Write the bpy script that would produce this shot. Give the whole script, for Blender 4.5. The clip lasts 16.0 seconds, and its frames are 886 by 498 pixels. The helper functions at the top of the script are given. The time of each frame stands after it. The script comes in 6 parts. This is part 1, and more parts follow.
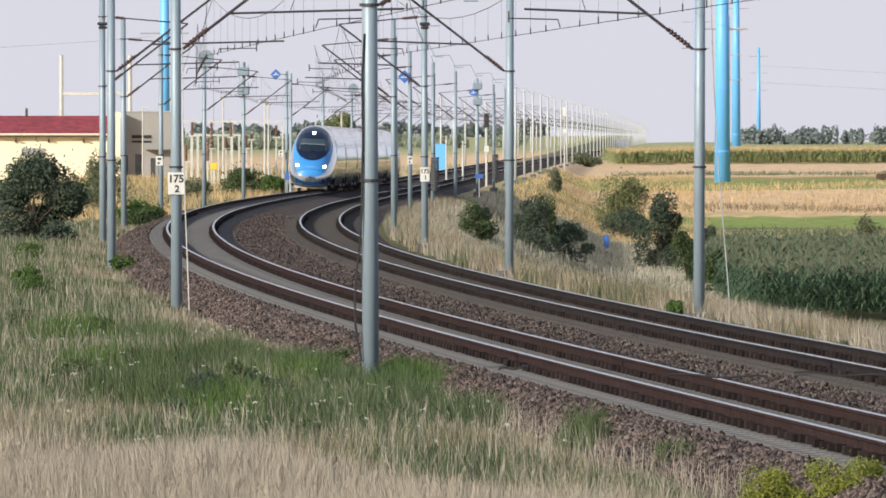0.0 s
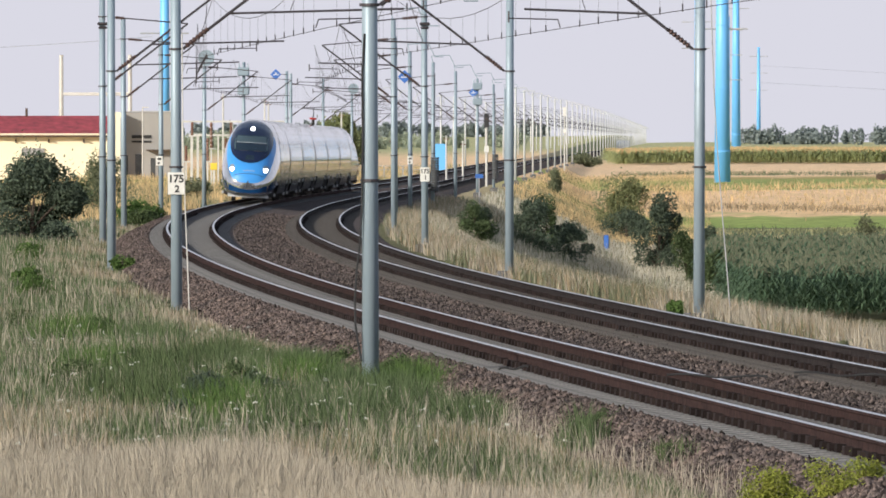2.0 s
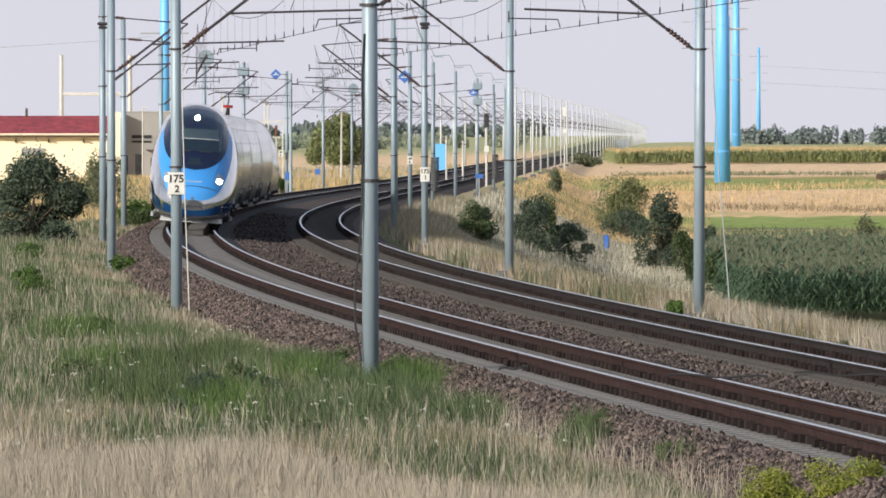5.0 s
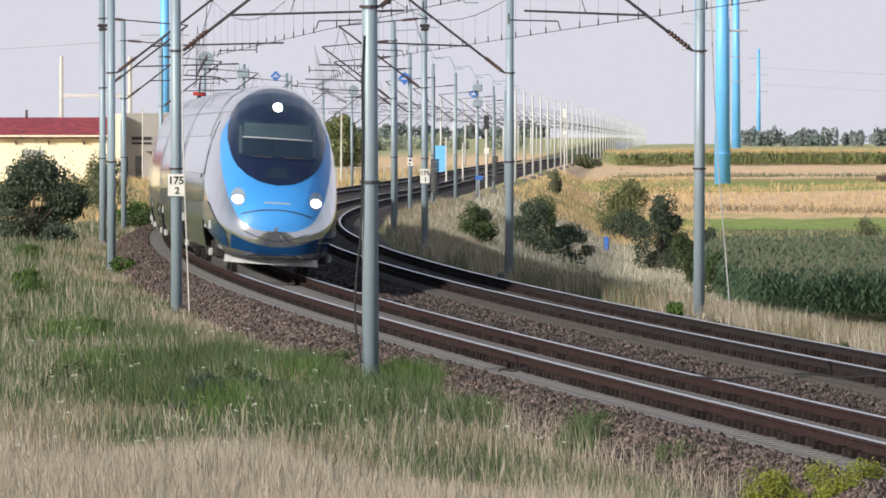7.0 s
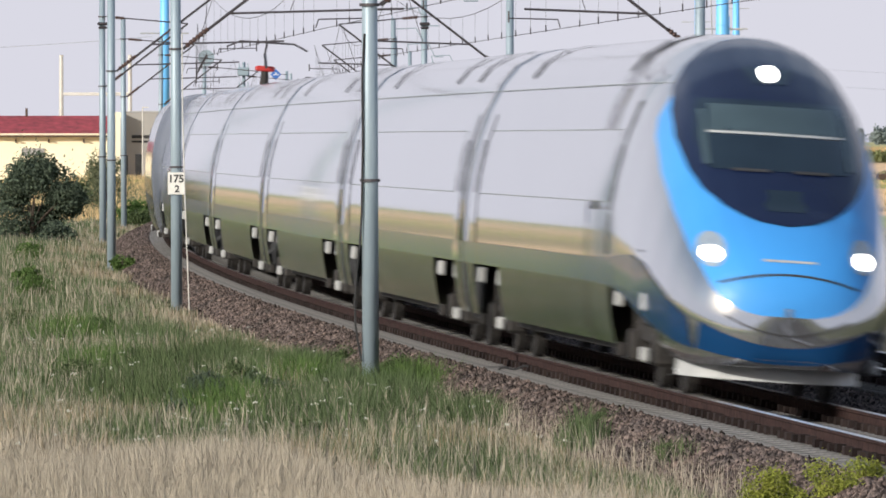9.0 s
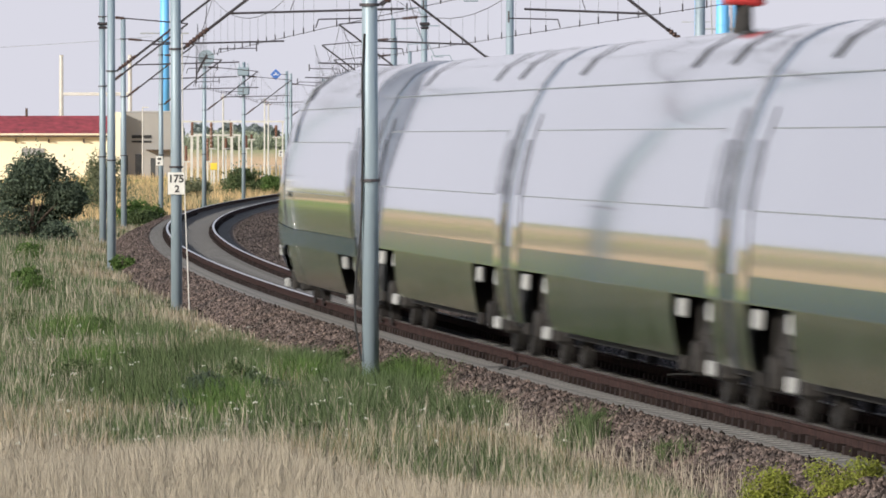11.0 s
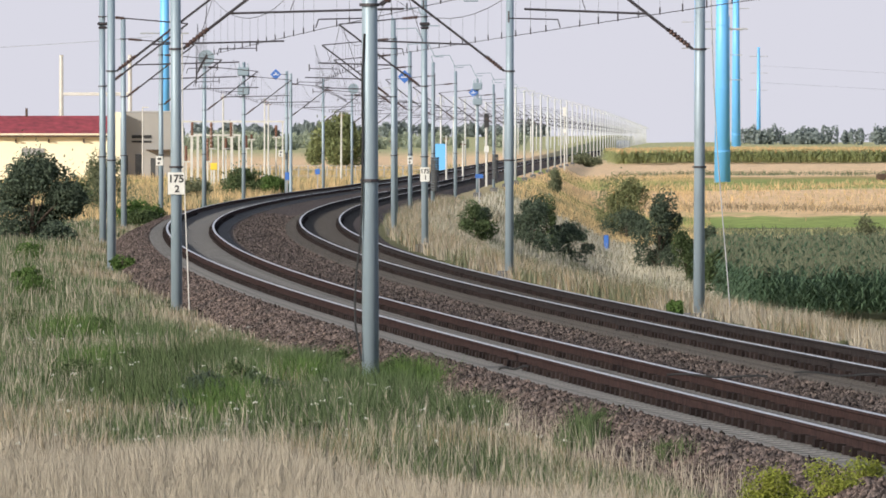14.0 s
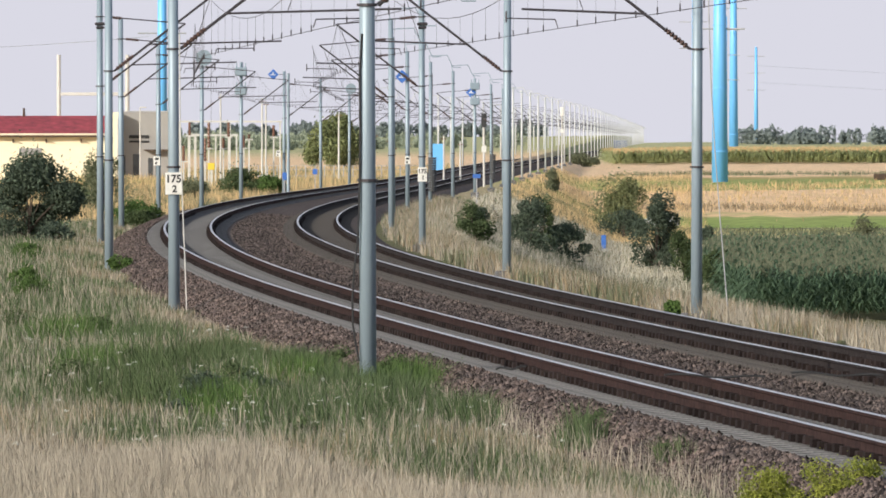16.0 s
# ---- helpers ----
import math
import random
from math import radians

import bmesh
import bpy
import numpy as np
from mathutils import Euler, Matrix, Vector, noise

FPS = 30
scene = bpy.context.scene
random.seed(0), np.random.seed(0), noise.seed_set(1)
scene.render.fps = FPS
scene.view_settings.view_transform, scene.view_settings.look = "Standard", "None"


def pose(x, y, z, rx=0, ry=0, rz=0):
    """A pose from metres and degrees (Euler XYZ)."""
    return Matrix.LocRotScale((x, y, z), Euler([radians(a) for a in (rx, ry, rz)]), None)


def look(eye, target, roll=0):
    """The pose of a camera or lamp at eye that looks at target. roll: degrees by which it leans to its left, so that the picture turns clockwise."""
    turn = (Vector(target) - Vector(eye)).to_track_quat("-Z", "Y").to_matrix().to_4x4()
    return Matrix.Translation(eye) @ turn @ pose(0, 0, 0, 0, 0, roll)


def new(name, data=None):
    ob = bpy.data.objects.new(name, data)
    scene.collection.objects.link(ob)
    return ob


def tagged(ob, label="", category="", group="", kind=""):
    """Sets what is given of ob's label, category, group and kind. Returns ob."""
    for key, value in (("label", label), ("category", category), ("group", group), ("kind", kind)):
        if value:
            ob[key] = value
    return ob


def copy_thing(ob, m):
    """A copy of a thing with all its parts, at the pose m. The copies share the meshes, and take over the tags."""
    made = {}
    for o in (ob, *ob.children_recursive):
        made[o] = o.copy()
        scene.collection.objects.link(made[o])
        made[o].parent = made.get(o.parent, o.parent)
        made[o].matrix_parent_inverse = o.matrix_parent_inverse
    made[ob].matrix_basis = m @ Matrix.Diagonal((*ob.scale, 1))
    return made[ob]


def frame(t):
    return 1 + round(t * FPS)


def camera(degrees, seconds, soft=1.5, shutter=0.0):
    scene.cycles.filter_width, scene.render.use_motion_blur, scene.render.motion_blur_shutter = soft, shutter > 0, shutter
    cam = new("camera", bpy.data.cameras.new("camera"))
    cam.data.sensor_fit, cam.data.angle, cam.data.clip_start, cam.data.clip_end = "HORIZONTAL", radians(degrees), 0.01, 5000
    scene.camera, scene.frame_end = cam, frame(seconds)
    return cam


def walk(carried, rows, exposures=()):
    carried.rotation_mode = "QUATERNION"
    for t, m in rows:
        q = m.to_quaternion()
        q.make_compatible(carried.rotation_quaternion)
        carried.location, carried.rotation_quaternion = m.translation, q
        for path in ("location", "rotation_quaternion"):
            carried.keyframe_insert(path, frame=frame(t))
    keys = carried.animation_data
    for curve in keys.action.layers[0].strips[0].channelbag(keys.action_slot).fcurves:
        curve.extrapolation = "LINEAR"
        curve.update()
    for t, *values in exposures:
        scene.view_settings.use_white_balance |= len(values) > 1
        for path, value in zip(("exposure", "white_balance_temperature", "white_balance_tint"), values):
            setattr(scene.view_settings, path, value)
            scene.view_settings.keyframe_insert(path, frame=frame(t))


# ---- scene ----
from mathutils.bvhtree import BVHTree

# camera on a tripod, a very long lens, 2.88 m above the rails
EYE = (0.0, 0.0, 2.88)
cam = camera(5.017, 16.0, soft=1.7, shutter=0.55)
SWAY = [(0, 0, 0), (0.5, 0, .5), (1, 0, -1.3), (1.5, -1, 1.3), (2, 0, 0), (2.5, 0, 1.5), (3, 0, 0), (3.5, 0, -1.3),
        (4, -1, 1.5), (4.6, 0, 0), (6.5, 0, 0), (7, 0, 3), (7.5, -1.5, -1.5), (8, .5, 0), (8.5, -.5, -1.5), (9, 0, 0),
        (11.5, 0, 0), (12, 1, -1), (12.5, 1.5, 0), (13, 0, -1), (13.5, 0, 1.5), (14, 0, 0), (14.5, 0, 0), (15, 0, 0),
        (15.5, -1.5, 3), (16, -4.5, 0)]
walk(cam, [(t, look(EYE, (-dx, 17900, 2.88 - 194 + dy))) for t, dx, dy in SWAY])

# hazy late-afternoon daylight, sun from the left and a little behind the camera
SUN_DIR = Vector((-0.68, -0.66, 0.325)).normalized()
world = bpy.data.worlds.new("sky")
scene.world = world
world.use_nodes = True
wn, wl = world.node_tree.nodes, world.node_tree.links
wn.clear()
sky = wn.new("ShaderNodeTexSky")
sky.sky_type = "NISHITA"
sky.sun_disc = False
sky.sun_elevation = math.asin(SUN_DIR.z)
sky.sun_rotation = math.atan2(SUN_DIR.x, SUN_DIR.y)
sky.air_density, sky.dust_density, sky.ozone_density = 1.2, 3.0, 2.0
bg = wn.new("ShaderNodeBackground")
bg.inputs["Strength"].default_value = 0.13
haze = wn.new("ShaderNodeBackground")
haze.inputs["Color"].default_value = (0.675, 0.672, 0.755, 1)
haze.inputs["Strength"].default_value = 0.905
geo = wn.new("ShaderNodeTexCoord")
sep = wn.new("ShaderNodeSeparateXYZ")
ramp = wn.new("ShaderNodeMapRange")
ramp.interpolation_type = "SMOOTHSTEP"
ramp.inputs["From Min"].default_value, ramp.inputs["From Max"].default_value = 0.08, 0.5
ramp.inputs["To Min"].default_value, ramp.inputs["To Max"].default_value = 1.0, 0.12
mix = wn.new("ShaderNodeMixShader")
out = wn.new("ShaderNodeOutputWorld")
wl.new(geo.outputs["Generated"], sep.inputs[0])
wl.new(sep.outputs["Z"], ramp.inputs["Value"])
wl.new(sky.outputs[0], bg.inputs["Color"])
wl.new(ramp.outputs[0], mix.inputs[0])
wl.new(bg.outputs[0], mix.inputs[1])
wl.new(haze.outputs[0], mix.inputs[2])
wl.new(mix.outputs[0], out.inputs[0])
lamp = bpy.data.lights.new("sun", "SUN")
lamp.energy, lamp.angle, lamp.color = 3.9, radians(1.2), (1.0, 0.94, 0.85)
sun = new("sun", lamp)
sun.matrix_world = look(SUN_DIR * 50, (0, 0, 0))
scene.view_settings.exposure = 0.2


# ---- materials ----
def material(name, a, b=None, size=1.0, rough=0.8, metal=0.0, bump=0.0, bump_size=None, per=0.0, fine=None, coat=0.0,
             spec=0.5, space="Object"):
    """Colour between a and b by noise of that size in metres, fine grain over it, per-object or per-island variation."""
    m = bpy.data.materials.new(name)
    m.use_nodes = True
    n, l = m.node_tree.nodes, m.node_tree.links
    p = n["Principled BSDF"]
    p.inputs["Roughness"].default_value, p.inputs["Metallic"].default_value = rough, metal
    p.inputs["Specular IOR Level"].default_value = spec
    p.inputs["Coat Weight"].default_value = coat
    p.inputs["Coat Roughness"].default_value = 0.05
    b = b or tuple(c * 0.8 for c in a)
    tc = n.new("ShaderNodeTexCoord")
    big = n.new("ShaderNodeTexNoise")
    big.inputs["Scale"].default_value, big.inputs["Detail"].default_value = 1.0 / size, 6
    l.new(tc.outputs[space], big.inputs["Vector"])
    mr = n.new("ShaderNodeMapRange")
    mr.inputs["From Min"].default_value, mr.inputs["From Max"].default_value = 0.32, 0.68
    l.new(big.outputs[0], mr.inputs["Value"])
    mx = n.new("ShaderNodeMix")
    mx.data_type = "RGBA"
    mx.inputs["A"].default_value, mx.inputs["B"].default_value = (*a, 1), (*b, 1)
    l.new(mr.outputs[0], mx.inputs["Factor"])
    col = mx.outputs["Result"]
    if per:
        g = n.new("ShaderNodeNewGeometry")
        pr = n.new("ShaderNodeMapRange")
        pr.inputs["To Min"].default_value, pr.inputs["To Max"].default_value = 1 - per, 1 + per
        l.new(g.outputs["Random Per Island"], pr.inputs["Value"])
        mul = n.new("ShaderNodeMix")
        mul.data_type, mul.blend_type = "RGBA", "MULTIPLY"
        mul.inputs["Factor"].default_value = 1
        l.new(col, mul.inputs["A"])
        l.new(pr.outputs[0], mul.inputs["B"])
        col = mul.outputs["Result"]
    if fine:
        fn = n.new("ShaderNodeTexNoise")
        fn.inputs["Scale"].default_value, fn.inputs["Detail"].default_value = 1.0 / fine, 3
        l.new(tc.outputs[space], fn.inputs["Vector"])
        fr = n.new("ShaderNodeMapRange")
        fr.inputs["From Min"].default_value, fr.inputs["From Max"].default_value = 0.3, 0.7
        fr.inputs["To Min"].default_value, fr.inputs["To Max"].default_value = 0.6, 1.35
        l.new(fn.outputs[0], fr.inputs["Value"])
        mul = n.new("ShaderNodeMix")
        mul.data_type, mul.blend_type = "RGBA", "MULTIPLY"
        mul.inputs["Factor"].default_value = 1
        l.new(col, mul.inputs["A"])
        l.new(fr.outputs[0], mul.inputs["B"])
        col = mul.outputs["Result"]
    l.new(col, p.inputs["Base Color"])
    if bump:
        bn = n.new("ShaderNodeTexNoise")
        bn.inputs["Scale"].default_value, bn.inputs["Detail"].default_value = 1.0 / (bump_size or size), 5
        l.new(tc.outputs[space], bn.inputs["Vector"])
        bm_ = n.new("ShaderNodeBump")
        bm_.inputs["Strength"].default_value, bm_.inputs["Distance"].default_value = 1.0, bump
        l.new(bn.outputs[0], bm_.inputs["Height"])
        l.new(bm_.outputs[0], p.inputs["Normal"])
    return m


def leaf_material(name, a, b, size, per=0.3, through_light=0.25):
    m = material(name, a, b, size, rough=0.8, per=per, spec=0.12)
    n, l = m.node_tree.nodes, m.node_tree.links
    p = n["Principled BSDF"]
    tr = n.new("ShaderNodeBsdfTranslucent")
    l.new(p.inputs["Base Color"].links[0].from_socket, tr.inputs["Color"])
    mixs = n.new("ShaderNodeMixShader")
    mixs.inputs[0].default_value = through_light
    l.new(p.outputs[0], mixs.inputs[1])
    l.new(tr.outputs[0], mixs.inputs[2])
    l.new(mixs.outputs[0], n["Material Output"].inputs["Surface"])
    return m


def glow(name, colour, strength):
    m = bpy.data.materials.new(name)
    m.use_nodes = True
    p = m.node_tree.nodes["Principled BSDF"]
    p.inputs["Base Color"].default_value = (*colour, 1)
    p.inputs["Emission Color"].default_value, p.inputs["Emission Strength"].default_value = (*colour, 1), strength
    return m


def ground_material():
    """Soil and thatch near the line, then strips of stubble and green crop across the fields."""
    m = material("soil_and_stubble", (0.19, 0.17, 0.095), (0.12, 0.13, 0.06), 3.0, 0.95, bump=0.05, bump_size=0.3, fine=0.12, spec=0.06)
    n, l = m.node_tree.nodes, m.node_tree.links
    p = n["Principled BSDF"]
    old = p.inputs["Base Color"].links[0].from_socket
    tc = n.new("ShaderNodeTexCoord")
    sp = n.new("ShaderNodeSeparateXYZ")
    l.new(tc.outputs["Object"], sp.inputs[0])
    nz = n.new("ShaderNodeTexNoise")
    nz.inputs["Scale"].default_value, nz.inputs["Detail"].default_value = 0.05, 7
    l.new(tc.outputs["Object"], nz.inputs["Vector"])
    ma = n.new("ShaderNodeMath")
    ma.operation = "MULTIPLY_ADD"
    l.new(nz.outputs[0], ma.inputs[0])
    ma.inputs[1].default_value = 60.0
    l.new(sp.outputs["Y"], ma.inputs[2])
    mr = n.new("ShaderNodeMapRange")
    mr.inputs["From Min"].default_value, mr.inputs["From Max"].default_value = 630.0, 2030.0
    l.new(ma.outputs[0], mr.inputs["Value"])
    cr = n.new("ShaderNodeValToRGB")
    gold, gold2, green, green2, verge_ = (0.80, 0.56, 0.32, 1), (0.84, 0.60, 0.37, 1), (0.27, 0.37, 0.10, 1), (0.33, 0.37, 0.13, 1), (0.50, 0.45, 0.21, 1)
    # the last stop has horizon haze blended into the field colour
    stops = [(0.0, (0.42, 0.35, 0.22, 1)), (0.18, (0.46, 0.38, 0.22, 1)), (0.245, verge_), (0.275, verge_), (0.285, green), (0.318, green2),
             (0.325, gold), (0.395, gold2), (0.402, green2), (0.44, green2), (0.475, (0.42, 0.33, 0.14, 1)), (0.49, gold2), (0.70, gold2), (1.0, (0.47, 0.46, 0.25, 1))]
    els = cr.color_ramp.elements
    els[0].position, els[0].color = stops[0]
    els[1].position, els[1].color = stops[-1]
    for pos, c in stops[1:-1]:
        e = els.new(pos)
        e.color = c
    l.new(mr.outputs[0], cr.inputs[0])
    nf = n.new("ShaderNodeTexNoise")
    nf.inputs["Scale"].default_value, nf.inputs["Detail"].default_value = 0.5, 8
    l.new(tc.outputs["Object"], nf.inputs["Vector"])
    fr = n.new("ShaderNodeMapRange")
    fr.inputs["From Min"].default_value, fr.inputs["From Max"].default_value = 0.3, 0.7
    fr.inputs["To Min"].default_value, fr.inputs["To Max"].default_value = 0.75, 1.2
    l.new(nf.outputs[0], fr.inputs["Value"])
    mul = n.new("ShaderNodeMix")
    mul.data_type, mul.blend_type = "RGBA", "MULTIPLY"
    mul.inputs["Factor"].default_value = 1
    l.new(cr.outputs[0], mul.inputs["A"])
    l.new(fr.outputs[0], mul.inputs["B"])
    sel = n.new("ShaderNodeMapRange")
    sel.inputs["From Min"].default_value, sel.inputs["From Max"].default_value = 560.0, 700.0
    l.new(sp.outputs["Y"], sel.inputs["Value"])
    mx = n.new("ShaderNodeMix")
    mx.data_type = "RGBA"
    l.new(sel.outputs[0], mx.inputs["Factor"])
    l.new(old, mx.inputs["A"])
    l.new(mul.outputs["Result"], mx.inputs["B"])
    # level meadow, then ripe stubble, left of the line
    wx = n.new("ShaderNodeMath")
    wx.operation = "MULTIPLY_ADD"
    l.new(nz.outputs[0], wx.inputs[0])
    wx.inputs[1].default_value = 5.0
    l.new(sp.outputs["X"], wx.inputs[2])
    lr = n.new("ShaderNodeMapRange")
    lr.inputs["From Min"].default_value, lr.inputs["From Max"].default_value = -120.0, -10.0
    l.new(wx.outputs[0], lr.inputs["Value"])
    lc = n.new("ShaderNodeValToRGB")
    le = lc.color_ramp.elements
    le[0].position, le[0].color = 0.0, (0.16, 0.20, 0.08, 1)
    le[1].position, le[1].color = 1.0, (0.16, 0.15, 0.08, 1)
    for pos, c in ((0.15, (0.20, 0.24, 0.09, 1)), (0.17, gold), (0.50, gold2), (0.68, gold), (0.705, green), (0.85, green2), (0.90, (0.20, 0.22, 0.09, 1))):
        le.new(pos).color = c
    l.new(lr.outputs[0], lc.inputs[0])
    ls = n.new("ShaderNodeMath")
    ls.operation = "LESS_THAN"
    l.new(wx.outputs[0], ls.inputs[0])
    ls.inputs[1].default_value = -12.0
    ly = n.new("ShaderNodeMath")
    ly.operation = "LESS_THAN"
    l.new(sp.outputs["Y"], ly.inputs[0])
    ly.inputs[1].default_value = 620.0
    la = n.new("ShaderNodeMath")
    la.operation = "MULTIPLY"
    l.new(ls.outputs[0], la.inputs[0])
    l.new(ly.outputs[0], la.inputs[1])
    mz = n.new("ShaderNodeMix")
    mz.data_type = "RGBA"
    l.new(la.outputs[0], mz.inputs["Factor"])
    l.new(mx.outputs["Result"], mz.inputs["A"])
    l.new(lc.outputs[0], mz.inputs["B"])
    l.new(mz.outputs["Result"], p.inputs["Base Color"])
    return m


GROUND = ground_material()
BALLAST = material("ballast_stone", (0.135, 0.112, 0.104), (0.09, 0.077, 0.073), 1.3, 0.95, bump=0.05, bump_size=0.06, fine=0.05, spec=0.06)
BALLAST_DARK = material("oily_ballast_stone", (0.10, 0.082, 0.075), (0.135, 0.108, 0.098), 1.0, 0.95, bump=0.05, bump_size=0.06, fine=0.05, spec=0.06)
STONE = material("loose_stone", (0.152, 0.115, 0.10), (0.075, 0.064, 0.06), 0.8, 0.9, per=0.85, spec=0.06)
CONCRETE_SLEEPER = material("sleeper_concrete", (0.175, 0.172, 0.17), (0.135, 0.132, 0.13), 0.7, 0.9, bump=0.006, bump_size=0.05, fine=0.06, spec=0.06)
SLEEPER_DARK = material("grimy_sleeper_concrete", (0.10, 0.092, 0.085), (0.072, 0.065, 0.06), 0.7, 0.9, bump=0.006, bump_size=0.05, fine=0.06, spec=0.06)
RAIL_RUST = material("rusty_rail_steel", (0.048, 0.029, 0.027), (0.034, 0.022, 0.021), 0.5, 0.97, metal=0.0, bump=0.002, bump_size=0.03, fine=0.1, spec=0.06)
RAIL_DARK = material("dark_rail_steel", (0.036, 0.03, 0.03), (0.026, 0.022, 0.022), 0.5, 0.95, metal=0.0, bump=0.002, bump_size=0.03, fine=0.1, spec=0.06)
RAIL_TOP = material("polished_rail_head", (0.8, 0.77, 0.76), (0.7, 0.67, 0.66), 0.6, 0.36, metal=1.0)
CLIP = material("rusty_fastening", (0.020, 0.015, 0.015), (0.032, 0.024, 0.022), 0.2, 0.85, per=0.4, spec=0.06)
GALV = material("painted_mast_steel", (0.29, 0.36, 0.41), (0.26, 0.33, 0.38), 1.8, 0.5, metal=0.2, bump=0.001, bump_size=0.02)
# far masts: the mast steel with haze mixed into its colour
GALV_HAZED = material("hazed_mast_steel", (0.60, 0.61, 0.60), (0.53, 0.545, 0.545), 1.5, 0.6, metal=0.1)
WIRE = material("weathered_copper_wire", (0.06, 0.055, 0.06), (0.09, 0.08, 0.085), 2.0, 0.5, metal=0.6)
INSUL = material("brown_glazed_insulator", (0.06, 0.035, 0.03), (0.10, 0.06, 0.05), 0.2, 0.3)
WHITE = material("white_enamel", (0.78, 0.77, 0.72), (0.66, 0.65, 0.60), 0.15, 0.5)
BLACK = material("black_lettering", (0.02, 0.02, 0.02), (0.03, 0.03, 0.03), 0.2, 0.7)
BLUE_SIGN = material("blue_sign_enamel", (0.04, 0.13, 0.42), (0.05, 0.16, 0.5), 0.3, 0.5)


# ---- geometry helpers ----
def part(name, bm, mat, parent=None, label=""):
    me = bpy.data.meshes.new(name)
    bm.to_mesh(me)
    bm.free()
    for k in mat if isinstance(mat, (list, tuple)) else [mat]:
        me.materials.append(k)
    ob = new(name, me)
    if parent:
        ob.parent = parent
    if label:
        ob["label"] = label
    return ob


def mesh_part(name, verts, faces, mat, parent=None, label="", smooth=False, mats=None):
    me = bpy.data.meshes.new(name)
    me.from_pydata([tuple(v) for v in verts], [], faces)
    for k in mat if isinstance(mat, (list, tuple)) else [mat]:
        me.materials.append(k)
    if mats is not None:
        me.polygons.foreach_set("material_index", mats)
    if smooth:
        me.polygons.foreach_set("use_smooth", [True] * len(me.polygons))
    me.update()
    ob = new(name, me)
    if parent:
        ob.parent = parent
    if label:
        ob["label"] = label
    return ob


def raw_mesh(name, verts, nverts_per_face, idx, mat, smooth=False):
    """A big mesh out of numpy arrays: faces of equal size."""
    me = bpy.data.meshes.new(name)
    nf = len(idx) // nverts_per_face
    me.vertices.add(len(verts))
    me.vertices.foreach_set("co", np.asarray(verts, dtype=np.float32).ravel())
    me.loops.add(len(idx))
    me.loops.foreach_set("vertex_index", np.asarray(idx, dtype=np.int32))
    me.polygons.add(nf)
    me.polygons.foreach_set("loop_start", np.arange(nf, dtype=np.int32) * nverts_per_face)
    me.materials.append(mat)
    me.update(calc_edges=True)
    if smooth:
        me.polygons.foreach_set("use_smooth", [True] * nf)
    return new(name, me)


def box(bm, c, s, m=None, bevel=0.0):
    mm = Matrix.Translation(c) @ Matrix.Diagonal((*s, 1))
    if m is not None:
        mm = m @ mm
    r = bmesh.ops.create_cube(bm, size=1, matrix=mm)
    if bevel:
        es = {e for v in r["verts"] for e in v.link_edges}
        bmesh.ops.bevel(bm, geom=list(es), offset=bevel, segments=1, affect="EDGES")
    return r["verts"]


def tube(bm, a, b, r, r2=None, seg=8, caps=True):
    a, b = Vector(a), Vector(b)
    d = b - a
    q = d.to_track_quat("Z", "Y").to_matrix().to_4x4()
    bmesh.ops.create_cone(bm, cap_ends=caps, segments=seg, radius1=r, radius2=r if r2 is None else r2, depth=d.length,
                          matrix=Matrix.Translation((a + b) / 2) @ q)


def lathe(bm, pts, radii, seg=8):
    """One closed skin round a run of points, with a radius at each."""
    pts = [Vector(p) for p in pts]
    rings = []
    for i, (p, r) in enumerate(zip(pts, radii)):
        d = (pts[min(i + 1, len(pts) - 1)] - pts[max(i - 1, 0)]).normalized()
        u = d.cross(Vector((0, 1, 0)) if abs(d.y) < 0.9 else Vector((0, 0, 1))).normalized()
        w = d.cross(u)
        rings.append([bm.verts.new(p + (u * math.cos(2 * math.pi * k / seg) + w * math.sin(2 * math.pi * k / seg)) * r) for k in range(seg)])
    for a, b in zip(rings, rings[1:]):
        for k in range(seg):
            bm.faces.new((a[k], a[(k + 1) % seg], b[(k + 1) % seg], b[k]))
    bm.faces.new(rings[0][::-1])
    bm.faces.new(rings[-1])


def smooth_all(ob):
    ob.data.polygons.foreach_set("use_smooth", [True] * len(ob.data.polygons))
    return ob


# ---- the line of the two tracks ----
# distance ahead of the camera and the place of the far track's centre line across it
KY = np.array([-500, 0, 60, 80, 100, 115, 130, 150, 175, 200, 230, 260, 300, 350, 400, 450, 500, 550, 600, 700, 850, 1000, 1300, 1800, 2500, 5000.0])
KX = np.array([52.6, 12.3, 7.51, 5.9, 4.3, 3.1, 1.94, .46, -1.26, -2.82, -4.47, -5.88, -7.38, -8.69, -9.42, -9.65, -9.46, -8.95, -8.21, -6.38, -3.5, -.45, 6.3, 18.4, 35.0, 93.0])
D2 = 4.58        # between the two centre lines
CANT, CANT2, LOW2 = 0.095, 0.056, -0.144


def _spline(xk, yk):
    n, h = len(xk), np.diff(xk)
    a, b = np.eye(n), np.zeros(n)
    for i in range(1, n - 1):
        a[i, i - 1], a[i, i], a[i, i + 1] = h[i - 1], 2 * (h[i - 1] + h[i]), h[i]
        b[i] = 6 * ((yk[i + 1] - yk[i]) / h[i] - (yk[i] - yk[i - 1]) / h[i - 1])
    return h, np.linalg.solve(a, b)


_H, _M = _spline(KY, KX)


